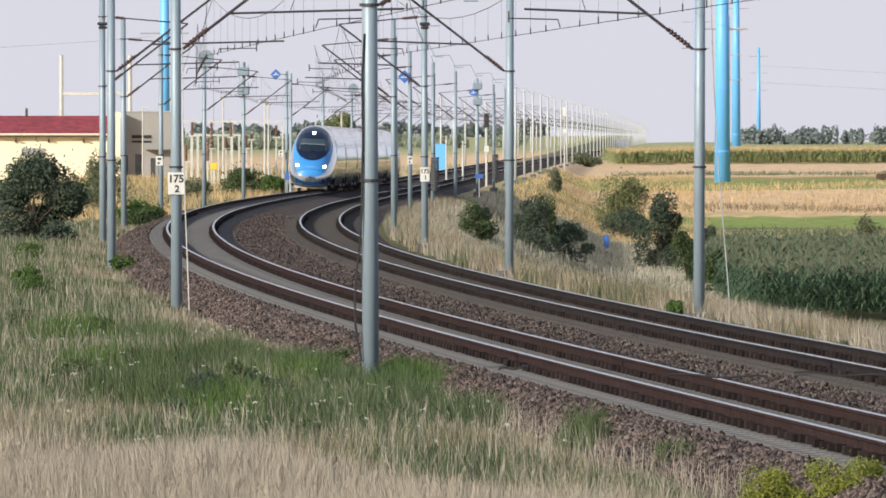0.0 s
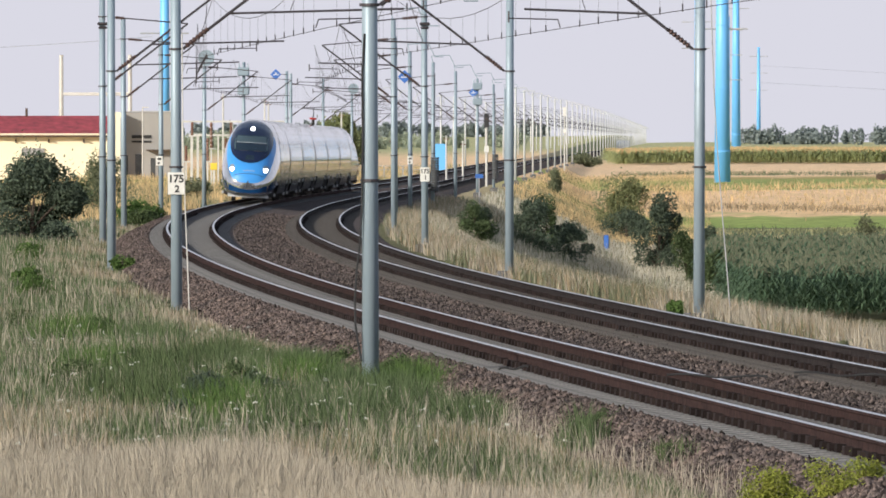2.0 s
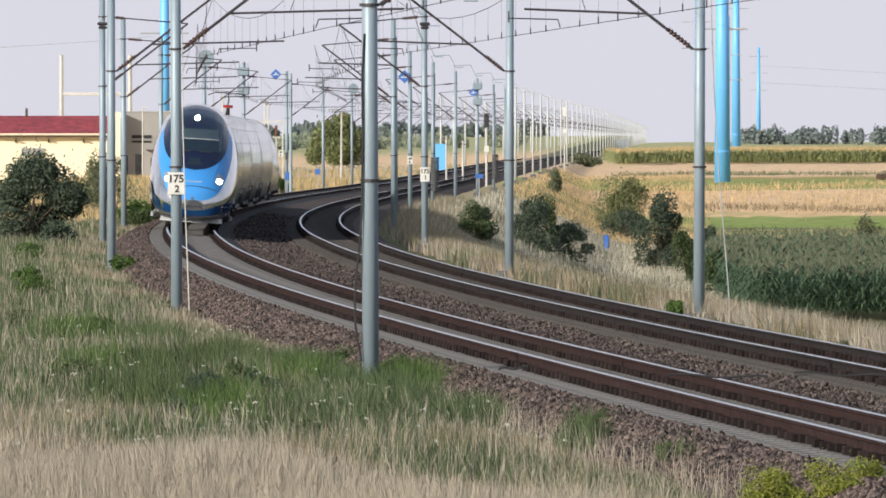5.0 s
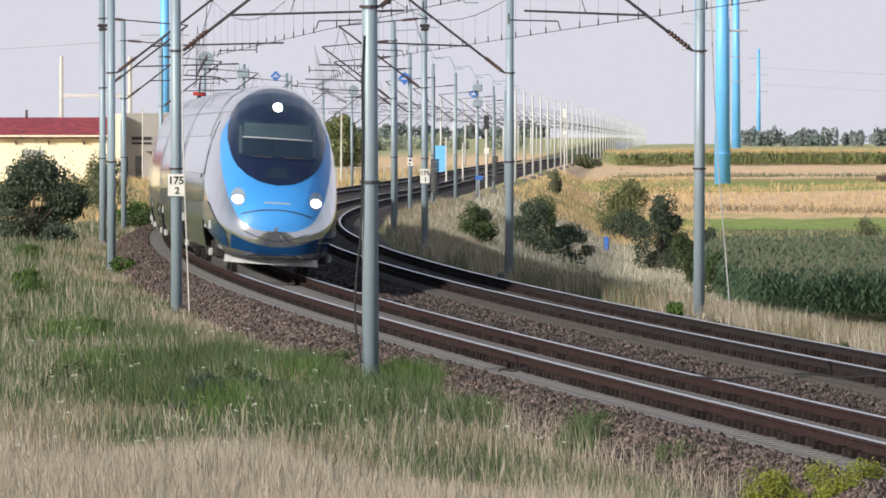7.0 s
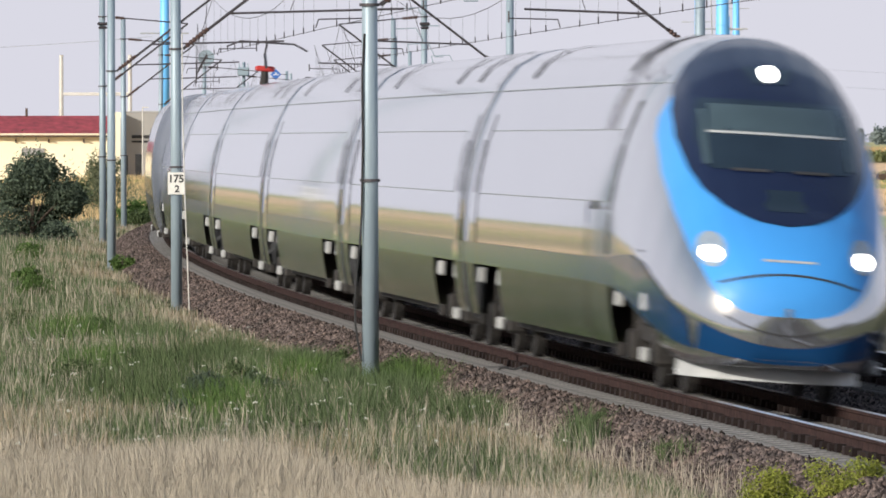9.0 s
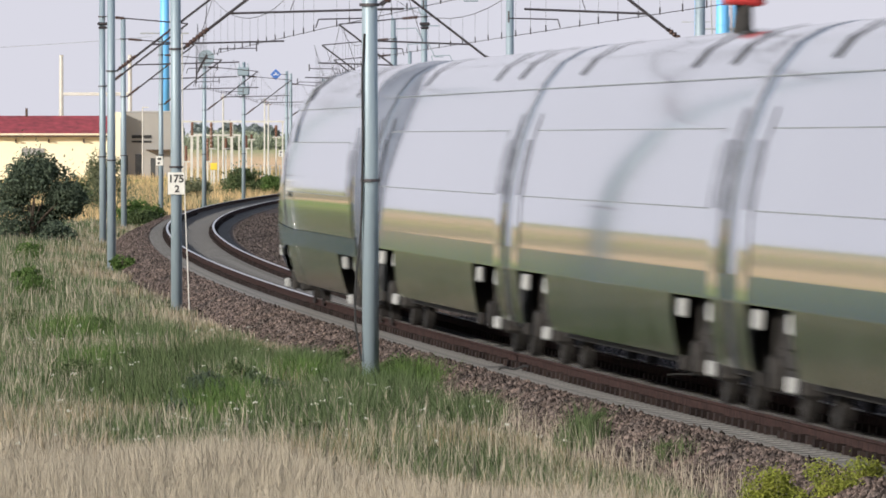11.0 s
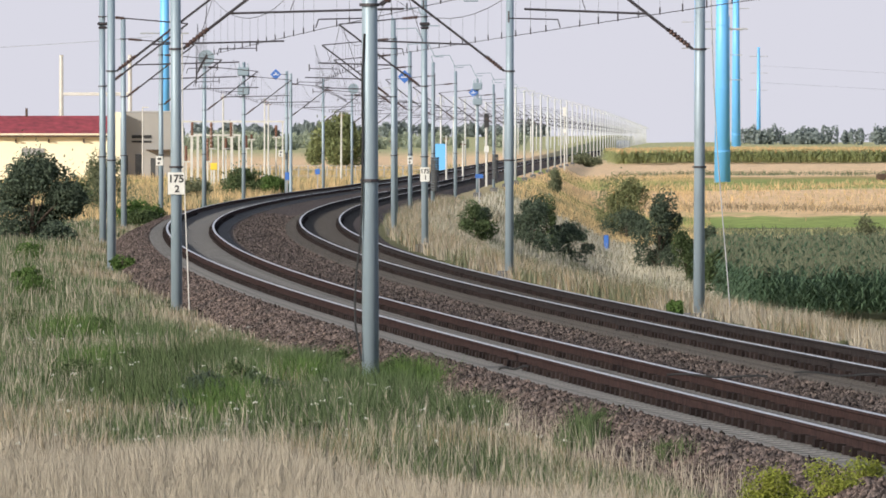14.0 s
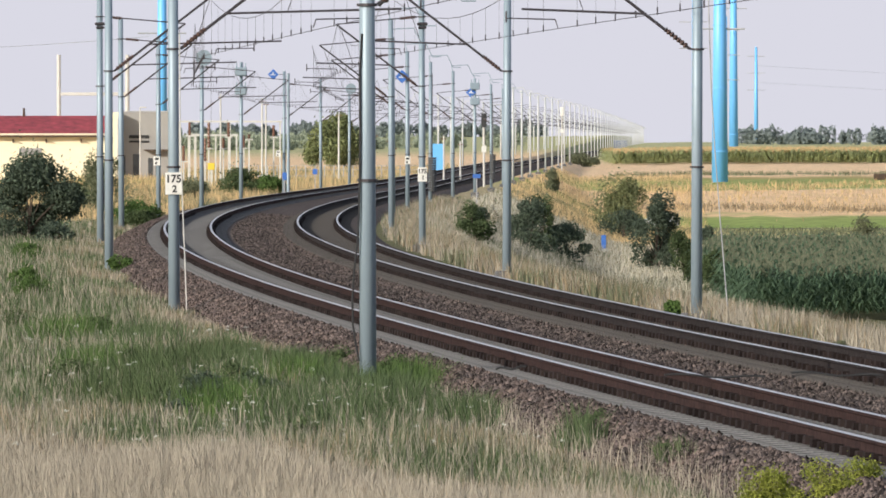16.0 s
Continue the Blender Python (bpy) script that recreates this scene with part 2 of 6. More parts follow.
def line_x(y):
    y = np.asarray(y, dtype=float)
    i = np.clip(np.searchsorted(KY, y) - 1, 0, len(KY) - 2)
    t, hh = y - KY[i], _H[i]
    return KX[i] + t * ((KX[i + 1] - KX[i]) / hh - hh * (2 * _M[i] + _M[i + 1]) / 6) + t * t * _M[i] / 2 + t ** 3 * (_M[i + 1] - _M[i]) / (6 * hh)


def line_z(y):
    y = np.asarray(y, dtype=float)
    return np.interp(y, [298, 700, 850, 1000, 1200, 1513, 2200, 5000], [0.0, -0.42, -0.45, -0.38, -0.2, 0.1, 0.2, 0.2])


def fade(y):
    return np.clip((1280 - np.asarray(y, dtype=float)) / 760, 0, 1)


def heading(y):
    """Slope dx/dy of the line."""
    return (line_x(np.asarray(y) + 0.5) - line_x(np.asarray(y) - 0.5))


def at_line(y, d, z=0.0):
    """World point at d metres to the right of the far track's centre line, z above its inner rail."""
    g = heading(y)
    k = 1 / np.sqrt(1 + g * g)
    return np.stack([line_x(y) + d * k, y - d * g * k, line_z(y) + z], -1)


def one(y, d, z=0.0):
    return Vector([float(v) for v in at_line(float(y), float(d), float(z))])


def stations(y0, y1, near=1.5, far=0.012):
    ys = [y0]
    while ys[-1] < y1:
        ys.append(ys[-1] + max(near, abs(ys[-1]) * far))
    ys[-1] = y1
    return np.array(ys)


def sweep(ys, section, zf=None):
    """Loft an open section [(d, z), ...] along the line; zf(d, z, y) may bend it. Returns verts, faces."""
    n = len(section)
    rows = []
    for d, z in section:
        zz = np.full(len(ys), z) if zf is None else zf(d, z, ys)
        rows.append(at_line(ys, np.full(len(ys), d), 0) + np.stack([0 * ys, 0 * ys, zz], -1))
    v = np.stack(rows, 1).reshape(-1, 3)
    f = [(i * n + j, i * n + j + 1, (i + 1) * n + j + 1, (i + 1) * n + j) for i in range(len(ys) - 1) for j in range(n - 1)]
    return v, f


def cant_z(d, ys, second=False):
    """Height of the sloping rail plane at d."""
    if second:
        return (LOW2 + CANT2 * (D2 + 0.7525 - d) / 1.505) * fade(ys)
    return CANT * (0.7525 - d) / 1.505 * fade(ys)


# ---- the ground ----
def field_z(y):
    return np.interp(y, [-600, 300, 600, 950, 1002, 1200, 1600, 2200, 3200, 5000], [-5.2, -5.4, -5.6, -5.9, -5.88, -2.1, -1.0, 0.4, 1.2, 1.5])


def ground_z(x, y):
    d = np.asarray(x) - line_x(y)
    tz = line_z(y)
    left = np.interp(d, [-400, -120, -40, -12, -7, -3.6, -2.5, -1.0], [-1.6, -1.3, -1.0, -0.75, -0.6, -0.5, -0.5, -0.5])
    left = left + np.interp(y, [1300, 3600], [0.0, 4.6])
    right = np.interp(d, [5.0, 7.0, 8.6, 9.6, 17.5, 20, 30], [-0.6, -0.7, -0.8, -1.1, -5.0, -5.5, -5.6])
    right = np.where(d > 8, np.maximum(right + tz, field_z(y) - 0.02 * np.clip(26 - d, 0, 20)), right + tz)
    right = np.where(d > 30, field_z(y), right)
    z = np.where(d < 2, left + tz, right)
    return z


def build_ground():
    ys = np.unique(np.concatenate([np.arange(-480, 60, 20), np.arange(60, 420, 2.0), stations(420, 4990, 6, 0.015)]))
    ds = np.unique(np.concatenate([-np.geomspace(4, 1500, 34), np.arange(-4, 9, 0.5), np.arange(9, 32, 1.0), np.geomspace(32, 1700, 34)]))
    yy, dd = np.meshgrid(ys, ds, indexing="ij")
    xx = line_x(yy) + dd
    zz = ground_z(xx, yy)
    rs = np.random.RandomState(3)
    amp = np.where((dd > -3) & (dd < 8), 0.02, 0.06)
    zz = zz + rs.normal(size=zz.shape) * amp
    n = len(ds)
    v = np.stack([xx, yy, zz], -1).reshape(-1, 3)
    i, j = np.meshgrid(np.arange(len(ys) - 1), np.arange(n - 1), indexing="ij")
    a = (i * n + j).ravel()
    idx = np.stack([a, a + 1, a + n + 1, a + n], 1).ravel()
    ob = raw_mesh("ground", v, 4, idx, GROUND, True)
    tagged(ob, "dry grassy embankment and level farmland under haze", "ground", kind="structure")


build_ground()


# ---- the two tracks ----
def rail_mesh(ys, d, second, side_mat, parent):
    sec = [(-0.075, -0.172), (-0.075, -0.160), (-0.012, -0.135), (-0.010, -0.050), (-0.036, -0.038), (-0.036, -0.006),
           (-0.024, 0.0), (0.024, 0.0), (0.036, -0.006), (0.036, -0.038), (0.010, -0.050), (0.012, -0.135), (0.075, -0.160), (0.075, -0.172)]
    v, f = sweep(ys, [(d + a, b) for a, b in sec], lambda dd, z, y: z + cant_z(d, y, second))
    n = len(sec) - 1
    mats = [1 if k % n in (5, 6, 7) else 0 for k in range(len(f))]
    ob = mesh_part("rail", v, f, [side_mat, RAIL_TOP], parent, mats=mats)
    return ob


def sleeper_mesh(name, mat):
    bm = bmesh.new()
    # ends higher than the waist, sloped sides
    secs = [(-1.3, 0.115), (-1.0, 0.15), (-0.45, 0.15), (0, 0.12), (0.45, 0.15), (1.0, 0.15), (1.3, 0.115)]
    rings = []
    for x, h in secs:
        rings.append([bm.verts.new((x, s * w, z)) for s, w, z in ((-1, 0.15, -0.2), (-1, 0.11, h - 0.15), (1, 0.11, h - 0.15), (1, 0.15, -0.2))])
    for a, b in zip(rings, rings[1:]):
        for k in range(3):
            bm.faces.new((a[k], a[k + 1], b[k + 1], b[k]))
    bm.faces.new(rings[0][::-1])
    bm.faces.new(rings[-1])
    me = bpy.data.meshes.new(name)
    bm.to_mesh(me)
    bm.free()
    me.materials.append(mat)
    return me


def build_track(second):
    off = D2 if second else 0.0
    side = RAIL_DARK if second else RAIL_RUST
    track = tagged(new("railway_track"), "inner curve track with dark rails on concrete sleepers" if second else
                   "outer curve track with rusty rails on pale concrete sleepers", "railway track", "tracks", "structure")
    ys = np.concatenate([np.arange(-480, 40, 20), stations(40, 3000, 1.5, 0.012)])
    for s in (-0.7525, 0.7525):
        rail_mesh(ys, off + s, second, side, track)
    conc = SLEEPER_DARK if second else CONCRETE_SLEEPER
    me = sleeper_mesh("sleeper", conc)
    verts, faces = [], []
    base = np.array([v.co for v in me.vertices])
    bf = [tuple(p.vertices) for p in me.polygons]
    y, k = 78.0, 0
    clips, cf = [], []
    cube = np.array([(a, b, c) for a in (-.5, .5) for b in (-.5, .5) for c in (-.5, .5)])
    cubef = [(0, 1, 3, 2), (4, 6, 7, 5), (0, 4, 5, 1), (2, 3, 7, 6), (0, 2, 6, 4), (1, 5, 7, 3)]
    rs = np.random.RandomState(5)
    while y < 900:
        g = float(heading(y))
        c = CANT2 if second else CANT
        p = one(y, off, float(cant_z(off, y, second)) - 0.20)
        m = Matrix.Translation(p) @ Matrix.Rotation(-math.atan(g), 4, "Z") @ Matrix.Rotation(math.atan(c / 1.505 * float(fade(y))), 4, "Y")
        if k < 300:
            ob = new("sleeper", me)
            ob.parent = track
            ob.matrix_basis = m
        else:
            mm = np.array(m)
            o = len(verts)
            verts.extend((base @ mm[:3, :3].T + mm[:3, 3]).tolist())
            faces.extend([tuple(q + o for q in f) for f in bf])
        if y < 420:
            for s in (-0.7525, 0.7525):
                for e in (-0.105, 0.105):
                    mm = np.array(m @ Matrix.Translation((s + e, 0, 0.040 + rs.normal() * 0.006)) @ Matrix.Diagonal((0.09, 0.20, 0.085, 1)))
                    o = len(clips)
                    clips.extend((cube @ mm[:3, :3].T + mm[:3, 3]).tolist())
                    cf.extend([tuple(q + o for q in f) for f in cubef])
        y += 0.6
        k += 1
    far = mesh_part("sleeper_row", verts, faces, conc, track)
    far["kind"] = "stuff"
    c = mesh_part("rail_fastening", clips, cf, CLIP, track)
    c["kind"] = "stuff"


def build_ballast():
    ys = np.concatenate([np.arange(-480, 40, 20), stations(40, 3000, 1.5, 0.012)])
    sec = [(-3.1, -0.9), (-2.6, -0.62), (-1.75, -0.24), (-1.35, -0.21), (-0.75, -0.235), (0, -0.245), (0.75, -0.25), (1.35, -0.28), (1.8, -0.33),
           (2.6, -0.47), (3.0, -0.47), (3.3, -0.40), (3.83, -0.36), (4.58, -0.38), (5.33, -0.39), (5.9, -0.40), (6.3, -0.43), (7.3, -0.9)]

    def bend(d, z, y):
        return z + (0.10 * np.clip((0.75 - d) / 1.5, 0, 1) * fade(y) if d < 2 else 0.05 * np.clip((5.3 - d) / 1.5, 0, 1) * fade(y))
    v, f = sweep(ys, sec, bend)
    n = len(sec) - 1
    mats = [1 if 7 <= k % n <= 15 else 0 for k in range(len(f))]
    ob = mesh_part("ballast_bed", v, f, [BALLAST, BALLAST_DARK], smooth=True, mats=mats)
    tagged(ob, "reddish grey crushed stone ballast bed under two tracks", "ballast", kind="structure")


build_ballast()
build_track(False)
build_track(True)


# ---- overhead line ----
MAST_Y = [131.0, 194.6, 257.5, 325, 390, 455, 520, 585, 652, 722, 795]
MAST_Y += [865 + 66 * i for i in range(58)]
# how far each mast stands from the outer track's centre line
LEFT_AT = [-2.81, -2.63, -2.67, -2.82, -2.99, -3.04, -3.0, -3.09, -2.8, -2.59, -2.6]
RIGHT_AT = [7.45, 7.45, 7.47, 7.53, 7.42, 7.51, 7.6, 7.86, 8.09, 8.42, 8.55]


def make_mast(side, far=False):
    """A tubular mast with its cantilever; local x points to the track."""
    st = GALV_HAZED if far else GALV
    mast = new("catenary_mast")
    bm = bmesh.new()
    tube(bm, (0, 0, -1.2), (0, 0, 8.1 if far else 7.65), 0.112, 0.095, 12)
    smooth_all(part("pole", bm, st, mast))
    bm = bmesh.new()
    box(bm, (0, 0, -0.92), (0.6, 0.6, 0.9), bevel=0.04)
    part("foundation", bm, CONCRETE_SLEEPER, mast)
    reach = 2.75
    if not far:
        for z in (2.35, 4.62, 6.85):
            bm = bmesh.new()
            tube(bm, (0, 0, z - 0.018), (0, 0, z + 0.018), 0.135, seg=12)
            part("collar", bm, WIRE, mast)
    if side < 0 or far:
        # bent bracket that carries the feeder behind the mast
        bm = bmesh.new()
        for a, b in (((0, 0, 7.5), (0.1, 0, 8.0)), ((0.1, 0, 8.0), (-0.95, 0, 8.05)), ((-0.95, 0, 8.05), (-1.3, 0, 7.35)), ((-1.3, 0, 7.35), (-1.75, 0, 7.35))):
            tube(bm, a, b, 0.035 if far else 0.024, seg=5)
        part("feeder_bracket", bm, st, mast)
    bm = bmesh.new()
    tube(bm, (0.14, 0, 4.62), (reach, 0, 6.62), 0.03, seg=6)
    part("strut", bm, WIRE, mast)
    bm = bmesh.new()
    tube(bm, (0.14, 0, 6.85), (reach, 0, 6.62), 0.02, seg=6)
    part("tie", bm, WIRE, mast)
    bm = bmesh.new()
    tube(bm, (1.05, 0, 5.30), (4.4 if side > 0 else 3.4, 0, 5.38), 0.022, seg=6)
    tube(bm, (2.2, 0, 5.32), (2.6, 0, 6.5), 0.008, seg=4)
    part("registration_arm", bm, WIRE, mast)
    if not far:
        bm = bmesh.new()
        tube(bm, (3.7, 0, 5.34), (3.7, 0, 5.12), 0.018, seg=5)
        tube(bm, (3.7, 0, 5.2), (2.75, 0, 5.18), 0.014, seg=5)
        tube(bm, (2.75, 0, 5.18), (2.7, 0, 5.02), 0.012, seg=5)
        part("steady_arm", bm, WIRE, mast)
        for a, b in (((0.2, 0, 4.67), (0.62, 0, 5.0)), ((0.2, 0, 6.845), (0.7, 0, 6.8))):
            bm = bmesh.new()
            a, b = Vector(a), Vector(b)
            lathe(bm, [a.lerp(b, k / 13) for k in range(14)], [0.06 if k % 2 else 0.03 for k in range(14)])
            part("insulator", bm, INSUL, mast)
    return mast


def build_masts():
    rs = random.Random(4)
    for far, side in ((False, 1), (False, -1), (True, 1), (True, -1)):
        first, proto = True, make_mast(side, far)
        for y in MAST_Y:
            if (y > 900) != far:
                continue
            i = min(MAST_Y.index(y), 10)
            d = LEFT_AT[i] if side > 0 else RIGHT_AT[i]
            p = one(y, d, 0.0)
            m = Matrix.Translation(p) @ Matrix.Rotation(-math.atan(float(heading(y))) + (0 if side > 0 else math.pi), 4, "Z")
            m = m @ Matrix.Rotation(radians(rs.uniform(-0.25, 0.25)), 4, "Y")
            if first:
                proto.matrix_basis = m
                ob, first = proto, False
            else:
                ob = copy_thing(proto, m)
            tagged(ob, "distant catenary mast beside the straight track, haze in its colour" if far else
                   "grey-blue painted tubular steel catenary mast with cantilever arm", "catenary mast", "catenary masts")


def wire_mesh(name, pts, r, label):
    """A thin wire through points, square in section."""
    pts = np.asarray(pts, dtype=float)
    n = len(pts)
    o = np.array([(r, 0, 0), (0, 0, r), (-r, 0, 0), (0, 0, -r)])
    v = (pts[:, None] + o[None]).reshape(-1, 3)
    f = [(i * 4 + k, i * 4 + (k + 1) % 4, (i + 1) * 4 + (k + 1) % 4, (i + 1) * 4 + k) for i in range(n - 1) for k in range(4)]
    ob = mesh_part(name, v, f, WIRE)
    return tagged(ob, label, "overhead wire", "overhead wires")


def build_wires():
    ym = [3.8, 67.4] + MAST_Y
    for off, nm in ((0.0, "outer"), (D2, "inner")):
        con, mes, dv, df = [], [], [], []
        for i, (a, b) in enumerate(zip(ym, ym[1:])):
            za, zb = (0.22 if i % 2 else -0.22), (-0.22 if i % 2 else 0.22)
            k = 14 if a < 800 else 4
            for t in np.linspace(0, 1, k, endpoint=False):
                y = a + (b - a) * t
                st = off + za + (zb - za) * t
                pa = one(a, off + za)
                pb = one(b, off + zb)
                p = pa.lerp(pb, t)
                sag = 4 * t * (1 - t)
                mz = 6.62 - 1.0 * sag
                con.append((p.x, p.y, p.z + 5.02))
                mes.append((p.x, p.y, p.z + mz))
                if a < 800 and t > 0:
                    o = len(dv)
                    r = 0.0025
                    for zz in (5.02, mz):
                        dv += [(p.x - r, p.y, p.z + zz), (p.x + r, p.y, p.z + zz), (p.x, p.y + r, p.z + zz)]
                    df += [(o, o + 1, o + 4, o + 3), (o + 1, o + 2, o + 5, o + 4), (o + 2, o, o + 3, o + 5)]
                    # clamp on the contact wire
                    o, r = len(dv), 0.012
                    for zz in (5.0, 5.13):
                        dv += [(p.x - r, p.y, p.z + zz), (p.x + r, p.y, p.z + zz), (p.x, p.y + r, p.z + zz)]
                    df += [(o, o + 1, o + 4, o + 3), (o + 1, o + 2, o + 5, o + 4), (o + 2, o, o + 3, o + 5)]
        wire_mesh("contact_wire", con, 0.007, "dark copper contact wire over the %s track" % nm)
        mw = wire_mesh("messenger_wire", mes, 0.008, "dark sagging messenger wire with droppers over the %s track" % nm)
        mesh_part("dropper", dv, df, WIRE, mw)["kind"] = "stuff"


build_masts()
build_wires()


# ---- the express train ----
SILVER = material("silver_train_paint", (0.545, 0.575, 0.615), (0.51, 0.54, 0.58), 2.5, 0.075, metal=0.9, coat=0.2)
SKIRT = material("grey_train_skirt", (0.078, 0.084, 0.08), (0.056, 0.061, 0.058), 1.2, 0.16, metal=0.35, coat=0.0, spec=0.35, fine=0.5)
TRAIN_BLUE = material("sky_blue_train_paint", (0.055, 0.305, 0.73), (0.05, 0.28, 0.69), 1.5, 0.42, spec=0.35)
NAVY = material("navy_blue_train_paint", (0.005, 0.035, 0.105), (0.006, 0.04, 0.115), 1.5, 0.12, spec=0.4)
MASK = material("dark_blue_mask_glass", (0.008, 0.014, 0.042), (0.010, 0.018, 0.05), 1.0, 0.22, spec=0.25)
SCREEN = material("tinted_windscreen", (0.014, 0.027, 0.042), (0.010, 0.020, 0.032), 0.5, 0.06)
BLIND = material("grey_teal_sun_blind", (0.05, 0.08, 0.095), (0.042, 0.068, 0.08), 0.4, 0.35)
LAMP_COVER = material("clear_lamp_cover", (0.30, 0.36, 0.42), (0.22, 0.27, 0.33), 0.12, 0.12, coat=0.5)
SIDE_GLASS = material("tinted_side_glass", (0.50, 0.53, 0.57), (0.47, 0.495, 0.54), 2.0, 0.06, metal=0.85, coat=0.3)
RUBBER = material("dark_rubber", (0.025, 0.026, 0.028), (0.04, 0.04, 0.042), 0.5, 0.7)
VENT_GREY = material("mid_grey_trim", (0.22, 0.24, 0.25), (0.18, 0.2, 0.21), 0.5, 0.5)
BELLOWS = material("grey_bellows", (0.06, 0.064, 0.068), (0.045, 0.048, 0.05), 0.4, 0.6)
# sooty steel, its colour darkened further for the shade under the train
BOGIE = material("sooty_shaded_bogie_steel", (0.014, 0.013, 0.012), (0.028, 0.024, 0.022), 0.4, 0.8, fine=0.1)
PALE = material("pale_grey_equipment", (0.44, 0.45, 0.45), (0.34, 0.35, 0.35), 0.3, 0.5)
RED = material("red_insulator_paint", (0.45, 0.03, 0.025), (0.38, 0.03, 0.03), 0.3, 0.5)
LAMP_ON = glow("lit_headlamp", (1.0, 0.97, 0.90), 9.0)
PROF = [(1.265, .46), (1.32, .66), (1.358, .85), (1.388, 1.12), (1.403, 1.4), (1.412, 1.7), (1.414, 1.95), (1.372, 2.35), (1.30, 2.75),
        (1.185, 3.15), (1.03, 3.5), (.84, 3.76), (.58, 3.93), (.29, 4.02), (0.0, 4.04)]
HALF = 12.98
BOGIE_X = 9.5
NOSE = 13.5


def ring(x, w=1.0, bot=0.46, top=4.04):
    k = (top - bot) / (4.04 - 0.46)
    pts = [(x, y * w, bot + (z - 0.46) * k) for y, z in PROF]
    return pts + [(x, -y, z) for _, y, z in pts[-2::-1]]


def loft(rings, cut=True):
    n = len(rings[0])
    v = [p for r in rings for p in r]
    f, mats = [], []
    half = len(PROF) - 1
    for i in range(len(rings) - 1):
        xm = (rings[i][0][0] + rings[i + 1][0][0]) / 2
        for j in range(n - 1):
            row = j if j < half else 2 * half - 1 - j
            if cut and row < 3 and abs(abs(xm) - BOGIE_X) < 2.0:
                continue
            f.append((i * n + j, i * n + j + 1, (i + 1) * n + j + 1, (i + 1) * n + j))
            mats.append(0 if xm > NOSE - 1.7 and len(rings) > 60 else 1 if row < 3 else 0)
    return v, f, mats


_AS = [0, .03, .12, .3, .6, 1, 1.6, 2.3, 3, 3.8, 4.8, 6, 7.5]
_TOPV = [1.02, 1.19, 1.40, 1.62, 1.87, 2.1, 2.48, 2.92, 3.3, 3.62, 3.86, 4.0, 4.04]


def nose_ring(a):
    q = math.sqrt(a)
    top = float(np.interp(q, np.sqrt(_AS), _TOPV))
    w = float(np.interp(q, np.sqrt([0, .03, .1, .25, .5, 1.1, 2.0, 3.3, 5, 9]), [.03, .42, .68, .90, 1.06, 1.22, 1.315, 1.38, 1.415, 1.415])) / 1.415
    bot = float(np.interp(a, [0, .03, .1, .4, 1, 2, 9], [.92, .46, .40, .37, .38, .44, .46]))
    pts = ring(NOSE - a, w, bot, top)
    soft_ = max(0.0, 1 - a / 3.2)
    return [(x, y * (1 - 0.14 * soft_ * (1 - min(1.0, (z - bot) / 1.1)) ** 2), z) for x, y, z in pts]


class Skin:
    """Lays panels on a body by shooting at it from the front or from the side."""

    def __init__(self, v, f):
        self.tree = BVHTree.FromPolygons([Vector(p) for p in v], f)

    def front(self, name, rows, cols, mat, parent, lift=0.006, label="", centre=0.0):
        """rows: (z, half width); fills between them on the nose."""
        zs = np.linspace(rows[0][0], rows[-1][0], max(8, int(abs(rows[-1][0] - rows[0][0]) / 0.03)))
        hw = np.interp(zs, [r[0] for r in rows], [r[1] for r in rows])
        return self._grid(name, [[((40, centre + h * c, z), (-1, 0, 0)) for c in np.linspace(-1, 1, cols)] for z, h in zip(zs, hw)], mat, parent, lift, label)

    def disc(self, name, y, z, ry, rz, mat, parent, lift, label="", inner=0.0):
        rr = np.linspace(inner, 1, 4) if inner else np.linspace(0.02, 1, 5)
        return self._grid(name, [[((40, y + ry * r * math.cos(a), z + rz * r * math.sin(a)), (-1, 0, 0)) for a in np.linspace(0, 2 * math.pi, 25)] for r in rr],
                          mat, parent, lift, label)

    def side(self, name, s, pts, mat, parent, lift=0.006, label=""):
        """pts: rows of (x, z) points; s: +1 or -1 side."""
        return self._grid(name, [[((x, 9 * s, z), (0, -s, 0)) for x, z in r] for r in pts], mat, parent, lift, label)

    def _grid(self, name, rays, mat, parent, lift, label=""):
        n = len(rays[0])
        v, ok = [], []
        for r in rays:
            for o, d in r:
                loc, nor, _, _ = self.tree.ray_cast(Vector(o), Vector(d))
                if loc is None:
                    v.append((0, 0, 2))
                    ok.append(False)
                    continue
                if nor.dot(Vector(d)) > 0:
                    nor = -nor
                v.append(tuple(loc + nor * lift))
                ok.append(True)
        f = []
        for i in range(len(rays) - 1):
            for j in range(n - 1):
                q = (i * n + j, i * n + j + 1, (i + 1) * n + j + 1, (i + 1) * n + j)
                if all(ok[k] for k in q):
                    f.append(q)
        used = sorted({k for q in f for k in q})
        at = {k: i for i, k in enumerate(used)}
        return mesh_part(name, [v[k] for k in used], [tuple(at[k] for k in q) for q in f], mat, parent, label, smooth=True)


